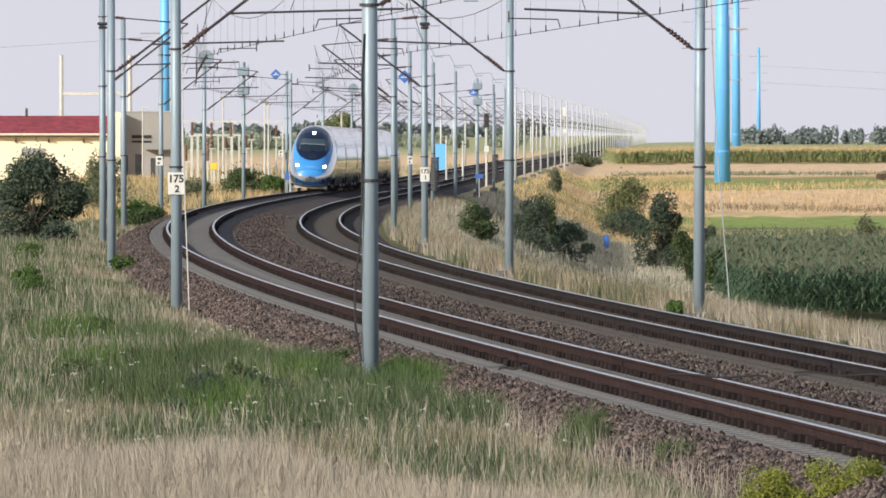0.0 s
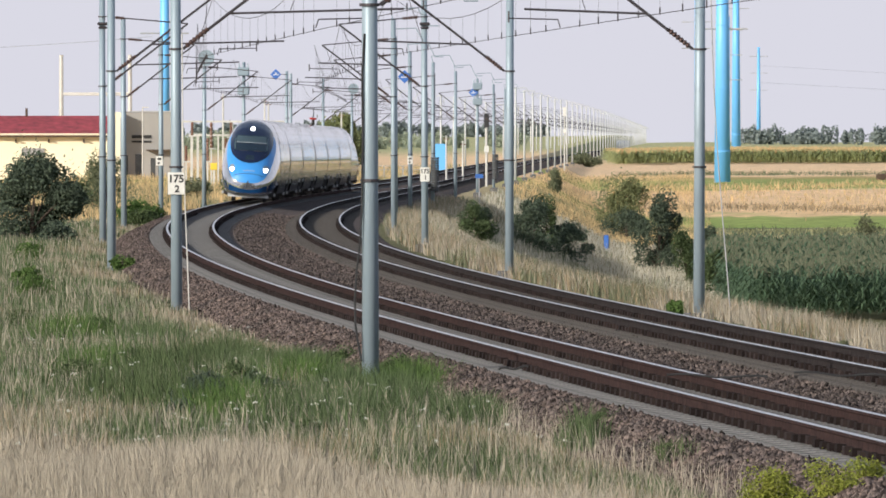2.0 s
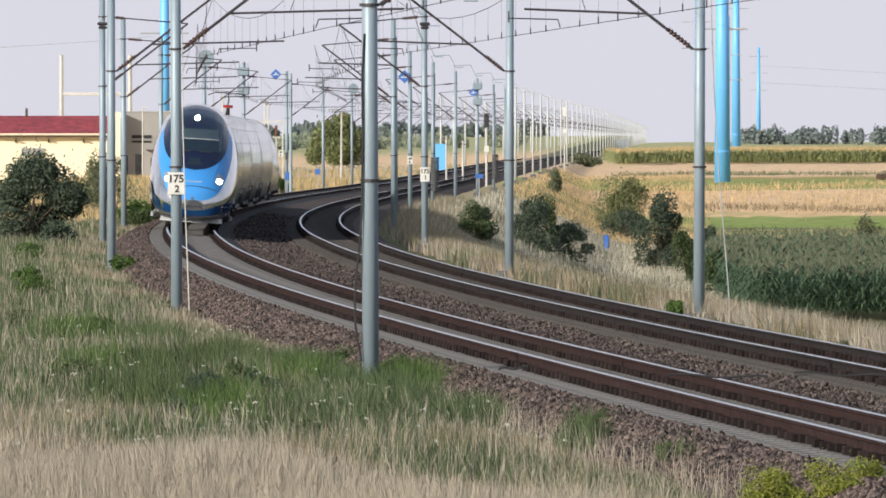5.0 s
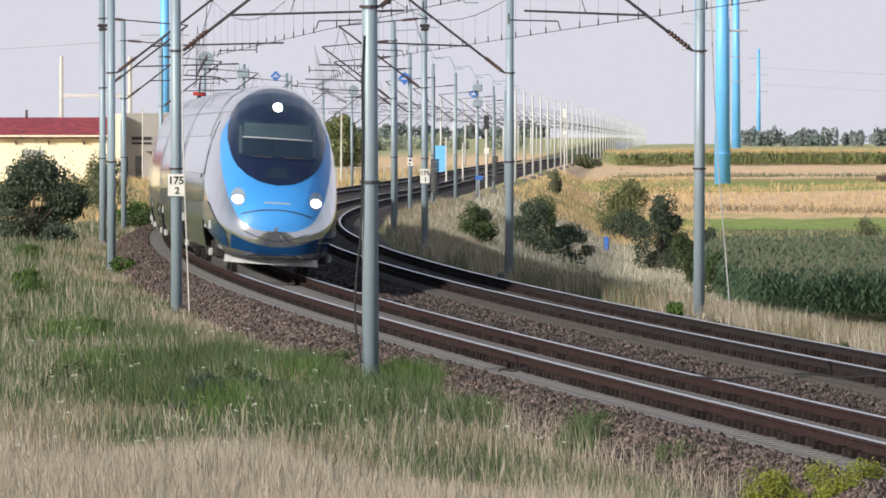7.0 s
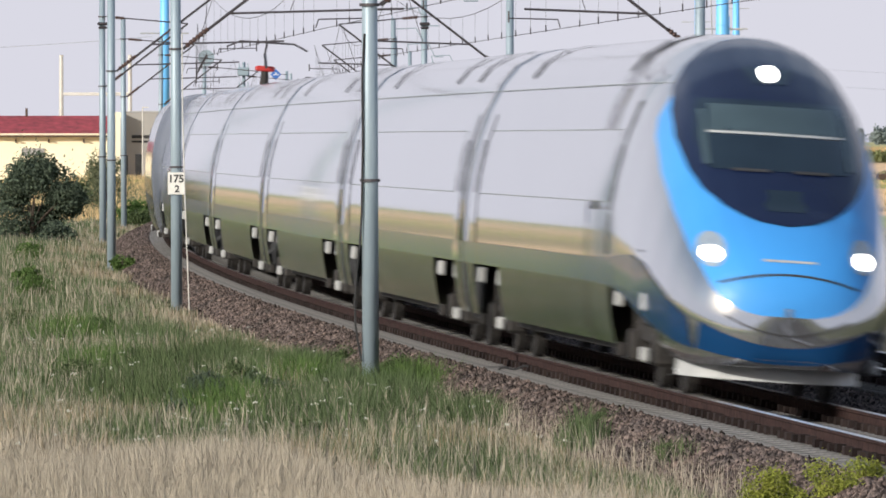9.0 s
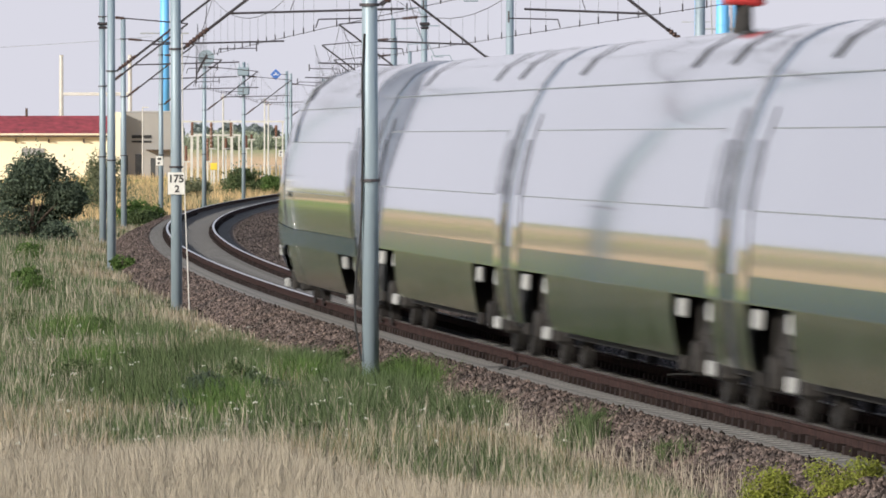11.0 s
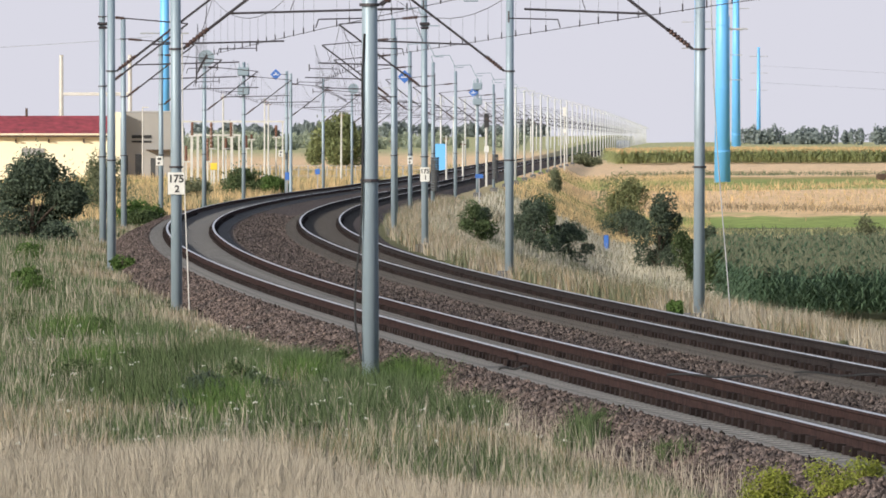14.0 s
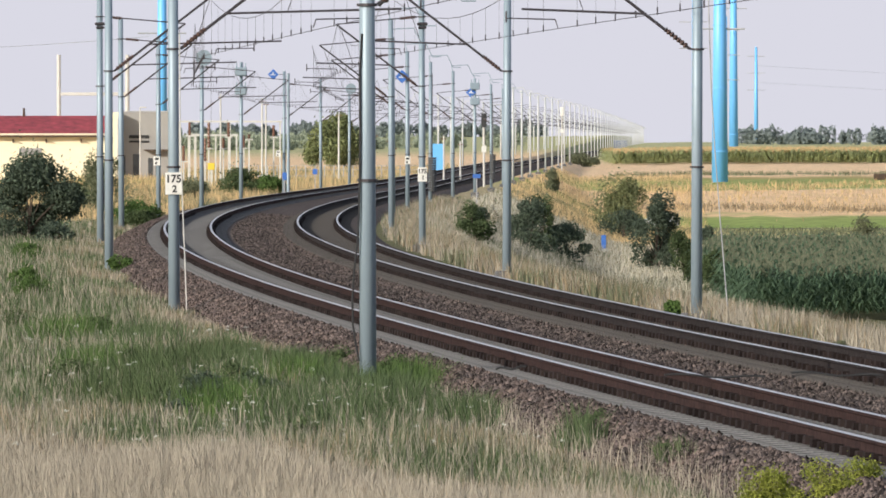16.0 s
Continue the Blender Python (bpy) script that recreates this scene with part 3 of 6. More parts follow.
def make_bogie(car, x):
    bm = bmesh.new()
    for s in (-1, 1):
        box(bm, (x, s * 1.0, 0.62), (3.2, 0.16, 0.22), bevel=0.03)
        box(bm, (x, s * 1.0, 0.85), (0.9, 0.3, 0.3), bevel=0.03)
        for e in (-1.35, 1.35):
            box(bm, (x + e, s * 1.05, 0.46), (0.42, 0.26, 0.36), bevel=0.04)
    box(bm, (x, 0, 0.7), (1.2, 2.0, 0.3))
    b = part("bogie", bm, BOGIE, car, "sooty black bogie with shade in its colour")
    for e in (-1.35, 1.35):
        for s in (-0.7525, 0.7525):
            bm = bmesh.new()
            tube(bm, (x + e, s - 0.065, 0.445), (x + e, s + 0.065, 0.445), 0.445, seg=24)
            part("wheel", bm, BOGIE, b)
    for s in (-1, 1):
        for e in (-1.5, 1.5):
            bm = bmesh.new()
            box(bm, (x + e, s * 1.30, 0.98), (0.24, 0.1, 0.2), bevel=0.02)
            part("damper", bm, PALE, b, "pale grey damper bracket")
            bm = bmesh.new()
            box(bm, (x + e * 0.9, s * 1.26, 0.40), (0.16, 0.1, 0.16), bevel=0.02)
            part("sand_pipe", bm, PALE if e > 0 else BOGIE, b)
    return b


def make_car(end):
    car = new("train_end_car" if end else "train_car")
    xs = sorted(set(list(np.round(np.linspace(-HALF, HALF if not end else 6.0, 40 if not end else 30), 3)) +
                    [s * BOGIE_X + e for s in ((-1, 1) if not end else (-1,)) for e in (-2.0, 2.0)]))
    if end:
        rings = [ring(x) for x in xs]
        aa = [x * x for x in np.linspace(math.sqrt(9.0), 0, 52)]
        cutset = [NOSE - (BOGIE_X - 2.0), NOSE - (BOGIE_X + 2.0)]
        aa = sorted(set(aa + cutset), reverse=True)
        rings += [nose_ring(a) for a in aa]
    else:
        rings = [ring(x) for x in xs]
    v, f, mats = loft(rings)
    full, ff, _ = loft(rings, False)
    n = len(rings[0])
    if end:
        for i in range(len(rings) - 1):
            if rings[i][0][0] > NOSE - 2.2:
                under = (i * n, (i + 1) * n, (i + 1) * n + n - 1, i * n + n - 1)
                f.append(under)
                ff.append(under)
                mats.append(0 if rings[i][0][0] > NOSE - 0.5 else 1)
    f.append(tuple(range(n)))
    mats.append(0)
    f.append(tuple(reversed(range(len(v) - n, len(v)))))
    mats.append(0)
    body = mesh_part("body", v, f, [SILVER, SKIRT], car, smooth=True, mats=mats)
    me = body.data
    me.polygons[len(me.polygons) - 1].use_smooth = False
    me.polygons[len(me.polygons) - 2].use_smooth = False
    skin = Skin(full, ff)
    front = 8.3 if end else HALF - 0.05
    bm = bmesh.new()
    box(bm, ((front - HALF) / 2, 0, 0.78), (front + HALF - 0.3, 2.1, 0.82))
    part("underframe", bm, BOGIE, car, "sooty underfloor equipment with shade in its colour")
    for x in (-BOGIE_X, BOGIE_X):
        make_bogie(car, x)
    # gangway bellows at the plain ends
    for s in (-1,) if end else (-1, 1):
        gv, gf, _ = loft([ring(s * (HALF - 0.02), 0.965, 0.95, 3.97), ring(s * (HALF + 0.12), 0.965, 0.95, 3.97)], False)
        mesh_part("gangway", gv, gf, BELLOWS, car, "grey rubber gangway bellows")
    w1 = 6.9 if end else 10.9
    for s in (-1, 1):
        xx = np.linspace(-10.9, w1, 30)
        skin.side("window_band", s, [[(x, z) for x in xx] for z in (2.05, 2.25, 2.45, 2.65, 2.86)], SIDE_GLASS, car, 0.006, "tinted continuous window band mirroring the sky")
        for z0, z1 in ((2.036, 2.050), (2.86, 2.874)):
            skin.side("window_seal", s, [[(x, z) for x in xx] for z in (z0, z1)], VENT_GREY, car, 0.009, "thin grey window seal")
        x1 = 9.0 if end else HALF - 0.02
        xs2 = np.linspace(-HALF + 0.02, x1, 40)
        if not end:
            skin.side("stripe", s, [[(x, z) for x in xs2] for z in (1.13, 1.2, 1.29, 1.4)], NAVY, car, 0.006, "navy blue waist stripe")
        else:
            xa = list(xs2) + [NOSE - a for a in np.linspace(6.0, 0.55, 40)]
            ka = [0.3, 0.8, 1.6, 2.6, 3.6, 4.8, 6.0, 9.0]
            lo = [float(np.interp(NOSE - x, ka, [0.50, 0.57, 0.67, 0.80, 0.95, 1.06, 1.12, 1.13])) for x in xa]
            hi = [float(np.interp(NOSE - x, ka, [0.76, 0.95, 1.18, 1.40, 1.48, 1.46, 1.42, 1.40])) for x in xa]
            zc, hh = [(p + q) / 2 for p, q in zip(lo, hi)], [(q - p) / 2 for p, q in zip(lo, hi)]
            skin.side("stripe", s, [[(x, z + k * h) for x, z, h in zip(xa, zc, hh)] for k in np.linspace(-1, 1, 9)], NAVY, car, 0.018, "navy blue stripe sweeping up from the nose")
        skin.side("roof_line", s, [[(x, z) for x in xs2] for z in (3.40, 3.413)], VENT_GREY, car, 0.006, "thin dark roof joint")
        # entrance doors
        for dx in ((-11.7,) if end else (-11.7, 11.7)):
            d = skin.side("door", s, [[(dx + e, z) for e in (-0.45, -0.2, 0, 0.2, 0.45)] for z in (1.15, 1.6, 2.0, 2.4, 2.8, 3.1)], SILVER, car, 0.012, "silver plug door")
            for e in (-0.46, 0.445):
                skin.side("door_seal", s, [[(dx + e, z), (dx + e + 0.015, z)] for z in (1.15, 1.6, 2.0, 2.4, 2.8, 3.1)], VENT_GREY, d, 0.015)
            skin.side("door_window", s, [[(dx + e, z) for e in (-0.22, 0.22)] for z in (2.05, 2.4, 2.75)], SCREEN, d, 0.017)
        if end:
            skin.side("cab_stripe", s, [[(7.05 + (z - 1.4) * 0.27 + e, z) for e in (0, 0.12, 0.25)] for z in (1.45, 1.8, 2.2, 2.6, 3.0, 3.2)], RUBBER, car, 0.009, "dark curved stripe behind the cab")
            skin.side("marker", s, [[(10.6 + e, z) for e in (0, 0.2)] for z in (1.52, 1.545)], RUBBER, car, 0.009)
    # roof panels, vents and dark gaps
    for x in (-8.6, 4.6) + (() if end else (8.6,)):
        for s in (-1, 1):
            bm = bmesh.new()
            pts = [(0.25, 4.03), (0.58, 3.94), (0.84, 3.77), (1.0, 3.56)]
            vs = [[bm.verts.new((x + e, s * y, z + 0.012)) for y, z in pts] for e in (-0.19, 0.19)]
            for k in range(3):
                bm.faces.new((vs[0][k], vs[0][k + 1], vs[1][k + 1], vs[1][k]))
            part("roof_gap", bm, RUBBER, car, "dark recessed roof joint")
    if end:
        face = [(0.93, .30), (0.95, .42), (0.99, .54), (1.08, .70), (1.2, .81), (1.35, .89), (1.6, 1.01), (2.0, 1.12), (2.4, 1.18), (2.8, 1.17), (3.0, 1.12), (3.2, 1.02), (3.45, .87), (3.7, .65), (3.86, .44), (3.92, .32)]
        skin.front("blue_face", face, 61, TRAIN_BLUE, car, 0.012, "sky blue painted nose")
        # navy crescent under the chin
        ys_ = np.linspace(-0.92, 0.92, 41)
        skin._grid("chin_band", [[((40, y, 0.51 + 0.17 * (y / 0.9) ** 2 + k * (0.085 + 0.055 * (y / 0.9) ** 2)), (-1, 0, 0)) for y in ys_] for k in (-1, -.3, .3, 1)],
                   NAVY, car, 0.014, "navy blue chin band")
        mask = [(1.88, .04), (1.90, .24), (1.96, .44), (2.08, .66), (2.25, .84), (2.45, .955), (2.8, 1.03), (3.1, 1.02), (3.35, .95), (3.6, .80), (3.78, .60), (3.90, .36), (3.95, .12)]
        mk = skin.front("windscreen_mask", mask, 41, MASK, car, 0.022, "dark blue glossy windscreen surround")
        skin.front("windscreen", [(2.46, .74), (2.52, .80), (2.8, .86), (3.15, .82), (3.23, .78)], 17, SCREEN, mk, 0.029, "tinted windscreen")
        skin.front("sun_blind", [(2.875, .72), (3.17, .69)], 11, BLIND, mk, 0.033, "grey-teal lowered sun blind")
        skin.front("sill", [(2.845, .73), (2.872, .73)], 9, PALE, mk, 0.036, "pale sun blind edge")
        skin.front("lower_grille", [(2.03, .20), (2.10, .24), (2.17, .17), (2.26, .20)], 9, SCREEN, mk, 0.027, "dark recess under the windscreen")
        for s in (-1, 1):
            skin.front("pillar", [(2.5, .03), (3.1, .03)], 3, BLIND, mk, 0.036, "grey screen edge", centre=s * 0.77)
            skin.front("wiper", [(2.44, .20), (2.47, .20)], 7, RUBBER, mk, 0.038, centre=s * 0.33)
            h = skin.disc("headlight", s * 0.81, 1.60, 0.145, 0.19, LAMP_COVER, car, 0.019, "clear headlight cover")
            skin.disc("lens", s * 0.81, 1.55, 0.10, 0.085, LAMP_ON, h, 0.028, "lit white headlight")
        lampb = skin.front("top_lamp_housing", [(3.42, .18), (3.6, .30)], 9, SCREEN, mk, 0.028)
        skin.disc("top_lamp", 0, 3.53, 0.09, 0.09, LAMP_ON, mk, 0.036, "lit white top headlight")
        # coupler hatch: slit above, joint round it
        arc = [[((y), 1.24 + 0.12 * (1 - (y / 0.74) ** 2) + k) for y in np.linspace(-0.74, 0.74, 25)] for k in (0, 0.024)]
        skin._grid("hatch_joint", [[((40, y, z), (-1, 0, 0)) for y, z in r] for r in arc], RUBBER, car, 0.019, "dark coupler hatch joint")
        arc = [[((y), 0.72 + 0.20 * (y / 0.7) ** 2 + k) for y in np.linspace(-0.66, 0.66, 25)] for k in (0, 0.02)]
        skin._grid("chin_joint", [[((40, y, z), (-1, 0, 0)) for y, z in r] for r in arc], RUBBER, car, 0.018)
        skin.front("name_bar", [(1.50, .28), (1.525, .28)], 9, PALE, car, 0.019, "pale lettering bar")
        bm = bmesh.new()
        for i, (x0, x1) in enumerate(((NOSE - 1.5, NOSE - 0.35),)):
            pts = [(NOSE - 1.9, 0.98), (NOSE - 1.2, 0.86), (NOSE - 0.75, 0.62), (NOSE - 0.6, 0.32), (NOSE - 0.56, 0)]
            pts = pts + [(x, -y) for x, y in pts[-2::-1]]
            top = [bm.verts.new((x, y, 0.40)) for x, y in pts]
            bot_ = [bm.verts.new((x + 0.10, y * 1.02, 0.22)) for x, y in pts]
            for k in range(len(pts) - 1):
                bm.faces.new((top[k], top[k + 1], bot_[k + 1], bot_[k]))
            bm.faces.new(top)
            bm.faces.new(bot_[::-1])
        part("snow_plough", bm, PALE, car, "grey obstacle deflector")
    return car


def add_pantograph(car):
    p = part("pantograph", _panto_base(), RED, car, "red-based raised pantograph")
    for x in (-0.3, 0.3):
        bm = bmesh.new()
        tube(bm, (x, 0, 3.95), (x, 0, 4.37), 0.10, 0.07, seg=8)
        part("support", bm, BOGIE, p, "dark support insulator")
    bm = bmesh.new()
    tube(bm, (0.7, 0, 4.45), (-0.7, 0, 4.75), 0.035, seg=6)
    tube(bm, (-0.7, 0, 4.75), (0.5, 0, 5.02), 0.025, seg=6)
    part("arm", bm, WIRE, p, "dark folding arm")
    bm = bmesh.new()
    for x in (0.4, 0.65):
        tube(bm, (x, -0.6, 5.0), (x, 0.6, 5.0), 0.02, seg=6)
        for s in (-1, 1):
            tube(bm, (x, s * 0.6, 5.0), (x, s * 0.9, 4.86), 0.018, seg=6)
    part("collector_head", bm, WIRE, p)


def _panto_base():
    bm = bmesh.new()
    box(bm, (0, 0, 4.42), (0.8, 0.42, 0.12), bevel=0.03)
    return bm


def build_train():
    lead = make_car(True)
    mid = make_car(False)
    tagged(lead, "leading silver train car with sky blue nose and lit headlights", "train car", "train cars")
    tagged(mid, "silver express train car with navy waist stripe", "train car", "train cars")
    cars = [lead, mid]
    for i in range(4):
        cars.append(copy_thing(mid, Matrix.Identity(4)))
    add_pantograph(cars[4])
    cars[4]["label"] = "silver express train car with a raised red pantograph"
    tail = copy_thing(lead, Matrix.Identity(4))
    tail["label"] = "rear silver train car with sky blue nose facing backwards"
    cars.append(tail)
    return cars


TRAIN = build_train()

# distance along the far track from a fixed mark, for the cars' places
_TY = np.arange(-480.0, 2000.0, 2.0)
_TS = np.concatenate([[0], np.cumsum(np.hypot(np.diff(_TY), np.diff(line_x(_TY))))])
S_AT_9 = float(np.interp(106.4, _TY, _TS))
SPEED = 55.3


def nose_place(t):
    # steady speed plus offsets that fit the train to the camera's view
    return S_AT_9 + SPEED * (9.0 - t) + float(np.interp(t, [0, 1, 2, 3, 4, 5, 6.3, 7, 7.5, 8, 8.5, 9, 9.2, 11.5, 12, 12.5, 16],
                                                              [5.6, 0.3, -2.7, -4.7, -6.0, -5.4, -4.1, -3.7, -2.4, -1.5, 0.8, 1.7, 1.8, 0.3, 1.1, 2.4, 8.0]))


def car_pose(s, flip):
    pts = []
    for e in (-BOGIE_X, BOGIE_X):
        y = float(np.interp(s + e, _TS, _TY))
        pts.append((y, one(y, 0.0, float(cant_z(0.0, y)))))
    (yf, pf), (yr, pr) = pts
    if flip:
        pf, pr = pr, pf
    fwd = (pf - pr).normalized()
    c = math.atan(CANT / 1.505 * float(fade((yf + yr) / 2)))
    side = Vector((0, 0, 1)).cross(fwd).normalized()
    up = fwd.cross(side)
    m = Matrix((fwd, side, up)).transposed().to_4x4()
    # the outer rail is the higher one
    roll = -c if flip else c
    m = m @ Matrix.Rotation(-roll if side.x > 0 else roll, 4, "X")
    m.translation = (pf + pr) / 2
    return m



# ---- grass, crops, shrubs and trees ----
BLOND = leaf_material("bleached_grass", (0.445, 0.395, 0.315), (0.365, 0.32, 0.25), 1.5, 0.3)
# dry grass in a lifted colour that offsets the shade on the slope
PALE_GRASS = leaf_material("lightened_slope_grass", (0.56, 0.52, 0.42), (0.46, 0.43, 0.34), 2.5, 0.25, 0.25)
TAN = leaf_material("rusty_dry_grass", (0.33, 0.255, 0.165), (0.26, 0.20, 0.125), 1.5, 0.3)
GREEN = leaf_material("fresh_grass", (0.115, 0.155, 0.075), (0.08, 0.115, 0.052), 1.2, 0.35)
OLIVE = leaf_material("olive_grass", (0.19, 0.205, 0.125), (0.14, 0.155, 0.09), 1.2, 0.35)
DARK_LEAF = leaf_material("dark_shrub_leaf", (0.085, 0.112, 0.082), (0.105, 0.135, 0.09), 0.5, 0.45)
MID_LEAF = leaf_material("shrub_leaf", (0.10, 0.135, 0.06), (0.075, 0.105, 0.048), 0.5, 0.4)
BRIGHT_LEAF = leaf_material("bright_shrub_leaf", (0.105, 0.17, 0.05), (0.075, 0.125, 0.038), 0.4, 0.35)
PALE_LEAF = leaf_material("grey_green_leaf", (0.24, 0.25, 0.13), (0.17, 0.19, 0.085), 0.6, 0.35)
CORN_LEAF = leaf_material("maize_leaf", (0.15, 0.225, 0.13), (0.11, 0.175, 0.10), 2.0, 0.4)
# brighter leaf for the far maize, sunlight put into its base colour
CORN_LIT = leaf_material("sun_tinted_maize_leaf", (0.46, 0.50, 0.25), (0.39, 0.43, 0.20), 3.0, 0.4)
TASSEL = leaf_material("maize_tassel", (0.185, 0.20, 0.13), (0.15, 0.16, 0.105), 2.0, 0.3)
# likewise for far tassels and golden grass: sunlight is in the colour
TASSEL_LIT = leaf_material("sun_tinted_maize_tassel", (0.66, 0.48, 0.26), (0.57, 0.41, 0.21), 2.0, 0.3)
# olive leaf, lightened by haze worked into the colour
TREE_LEAF = leaf_material("hazed_olive_tree_leaf", (0.25, 0.28, 0.13), (0.19, 0.22, 0.10), 1.0, 0.4)
BARK = material("bark", (0.10, 0.075, 0.055), (0.06, 0.045, 0.035), 0.2, 0.9, bump=0.01)
# skyline hedge and woods: the greyness of distant haze is in these leaf colours
HAZED_HEDGE_LEAF = leaf_material("hazed_hedgerow_leaf", (0.36, 0.40, 0.30), (0.30, 0.34, 0.26), 5.0, 0.12)
HAZED_LEAF = leaf_material("hazed_tree_leaf", (0.25, 0.29, 0.28), (0.21, 0.25, 0.245), 6.0, 0.12)
YELLOW = leaf_material("yellow_goldenrod", (0.29, 0.31, 0.06), (0.20, 0.24, 0.05), 0.3, 0.3)
UMBEL = leaf_material("white_umbel_flower", (0.75, 0.76, 0.68), (0.65, 0.66, 0.58), 0.3, 0.15)


def wob(x, y, k=1.0, seed=0.0):
    """A smooth pattern between about -1 and 1 over the plan."""
    return (np.sin(x * 0.9 * k + 1.7 * np.sin(y * 0.13 * k + seed) + seed) + np.sin(y * 0.23 * k - x * 0.5 * k + 2.1 * seed)
            + 0.6 * np.sin(x * 2.3 * k + y * 0.41 * k + seed * 3)) / 2.6


def blades(name, x, y, h, w, mat, rs, lean=0.35, label="", category="grass"):
    """One object of many bent tapering blades standing on the ground."""
    n = len(x)
    if n == 0:
        return None
    z = ground_z(x, y) - 0.04
    az = rs.uniform(0, 2 * np.pi, n)
    tx, ty = np.cos(az), np.sin(az)
    ln = np.abs(rs.normal(0, lean, n)) * h
    la = rs.uniform(0, 2 * np.pi, n)
    lx, ly = np.cos(la) * ln, np.sin(la) * ln
    base = np.stack([x, y, z], -1)
    off = np.stack([tx * w / 2, ty * w / 2, 0 * w], -1)
    mid = base + np.stack([lx * 0.35, ly * 0.35, h * 0.55], -1)
    tip = base + np.stack([lx, ly, h], -1)
    v = np.stack([base - off, base + off, mid - off * 0.8, mid + off * 0.8, tip], 1).reshape(-1, 3)
    t = np.array([0, 1, 3, 0, 3, 2, 2, 3, 4])
    idx = (np.arange(n)[:, None] * 5 + t[None]).ravel()
    ob = raw_mesh(name, v, 3, idx, mat)
    tagged(ob, label, category, kind="stuff")
    return ob


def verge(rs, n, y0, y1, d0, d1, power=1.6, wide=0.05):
    """Random places on a strip beside the line, cut to the camera's wedge of view, denser where it is near."""
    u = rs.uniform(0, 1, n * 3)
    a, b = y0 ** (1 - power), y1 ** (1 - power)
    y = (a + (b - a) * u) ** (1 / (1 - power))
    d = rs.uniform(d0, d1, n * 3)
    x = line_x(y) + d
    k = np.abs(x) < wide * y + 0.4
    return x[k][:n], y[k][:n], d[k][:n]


def build_grass():
    rs = np.random.RandomState(11)
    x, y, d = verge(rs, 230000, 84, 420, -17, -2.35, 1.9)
    # bare stone edge near the line is only thinly grown
    keep = (d < -2.5 + 0.3 * wob(x, y, 2.0, 4)) | (rs.uniform(size=len(x)) < 0.10)
    x, y, d = x[keep], y[keep], d[keep]
    p = wob(x, y, 0.9, 1.0) + 0.5 * wob(x, y, 2.6, 2.0) + rs.normal(0, 0.36, len(x))
    # a straw-dry strip in front, greener and mixed behind it
    dry = np.clip((110 - 3.5 * (x + 4.8) - y) / 3.0, -1, 1)
    tone = p * 0.75 - np.where(dry > -1, (dry + 1) * 0.42, 0) + 0.30 * np.exp(-((y - 133) / 26) ** 2) + np.where(dry <= -0.5, 0.46, 0.0)
    tone = tone + 0.14 * np.clip((y - 175) / 30, 0, 1)
    # weeds take over away from the stone, rusty grass along it
    far_ = np.clip((y - 120) / 12, 0, 1)
    tone = tone + far_ * (0.44 * np.clip((-d - 3.5) / 1.0, 0, 1) - 0.18 * np.clip((d + 3.9) / 0.6, 0, 1))
    tone = np.where(rs.uniform(size=len(x)) < 0.12, -0.5, tone)
    hs = rs.uniform(0.28, 0.62, len(x)) * np.clip(0.8 + 0.25 * wob(x, y, 1.4, 3), 0.5, 1.2) * np.interp(d, [-4, -2.6], [1, 0.55])
    ws = rs.uniform(0.005, 0.013, len(x)) * (1 + y / 260)
    for nm, lo, hi, mat, hk, label in (("bleached_grass", -9, -0.18, BLOND, 1.12, "tall bleached dry grass with thin stems"),
                                       ("rusty_grass", -0.18, 0.08, TAN, 1.05, "reddish brown dry grass"),
                                       ("olive_grass", 0.08, 0.42, OLIVE, 0.9, "olive half-dry meadow grass"),
                                       ("green_grass", 0.42, 9, GREEN, 0.85, "fresh green weeds and grass")):
        k = (tone >= lo) & (tone < hi)
        blades(nm, x[k], y[k], hs[k] * hk, ws[k], mat, rs, 0.3, label)
    # single stalks standing in the loose stone
    sy = rs.uniform(88, 126, 1500)
    sx = line_x(sy) - 2.15 - np.abs(rs.normal(0, 0.5, 1500))
    blades("dry_stalk", sx, sy, rs.uniform(0.2, 0.55, 1500), rs.uniform(0.005, 0.010, 1500), BLOND, rs, 0.35, "sparse dry stalks growing in loose stone")
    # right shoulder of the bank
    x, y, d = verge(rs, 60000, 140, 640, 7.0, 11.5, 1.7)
    keep = (d > 7.3 + 0.3 * wob(x, y, 2.0, 2))
    x, y, d = x[keep], y[keep], d[keep]
    tone = wob(x, y, 1.1, 5) * 0.7 + rs.normal(0, 0.3, len(x)) + np.where(y < 200, 0.06, 0.16)
    hs = rs.uniform(0.3, 0.7, len(x))
    ws = rs.uniform(0.006, 0.014, len(x)) * (1 + y / 240)
    for nm, lo, hi, mat, label in (("bleached_grass", -9, 0.05, BLOND, "bleached dry grass along the inner track"),
                                   ("rusty_grass", 0.05, 0.35, TAN, "rusty brown grass along the inner track"),
                                   ("olive_grass", 0.35, 9, OLIVE, "olive grass along the inner track")):
        k = (tone >= lo) & (tone < hi)
        blades(nm, x[k], y[k], hs[k], ws[k], mat, rs, 0.3, label)
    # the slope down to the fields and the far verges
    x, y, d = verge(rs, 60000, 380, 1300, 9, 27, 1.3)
    tone = wob(x * 0.5, y * 0.5, 0.8, 6) * 0.7 + rs.normal(0, 0.35, len(x)) - 0.1
    hs = rs.uniform(0.25, 0.7, len(x))
    ws = rs.uniform(0.02, 0.05, len(x))
    k = tone < 0.35
    # past about 820 m the grass takes the gold with painted-in sunlight
    g = k & (y > 820 + 25 * wob(x, y, 0.5, 3))
    k = k & ~g
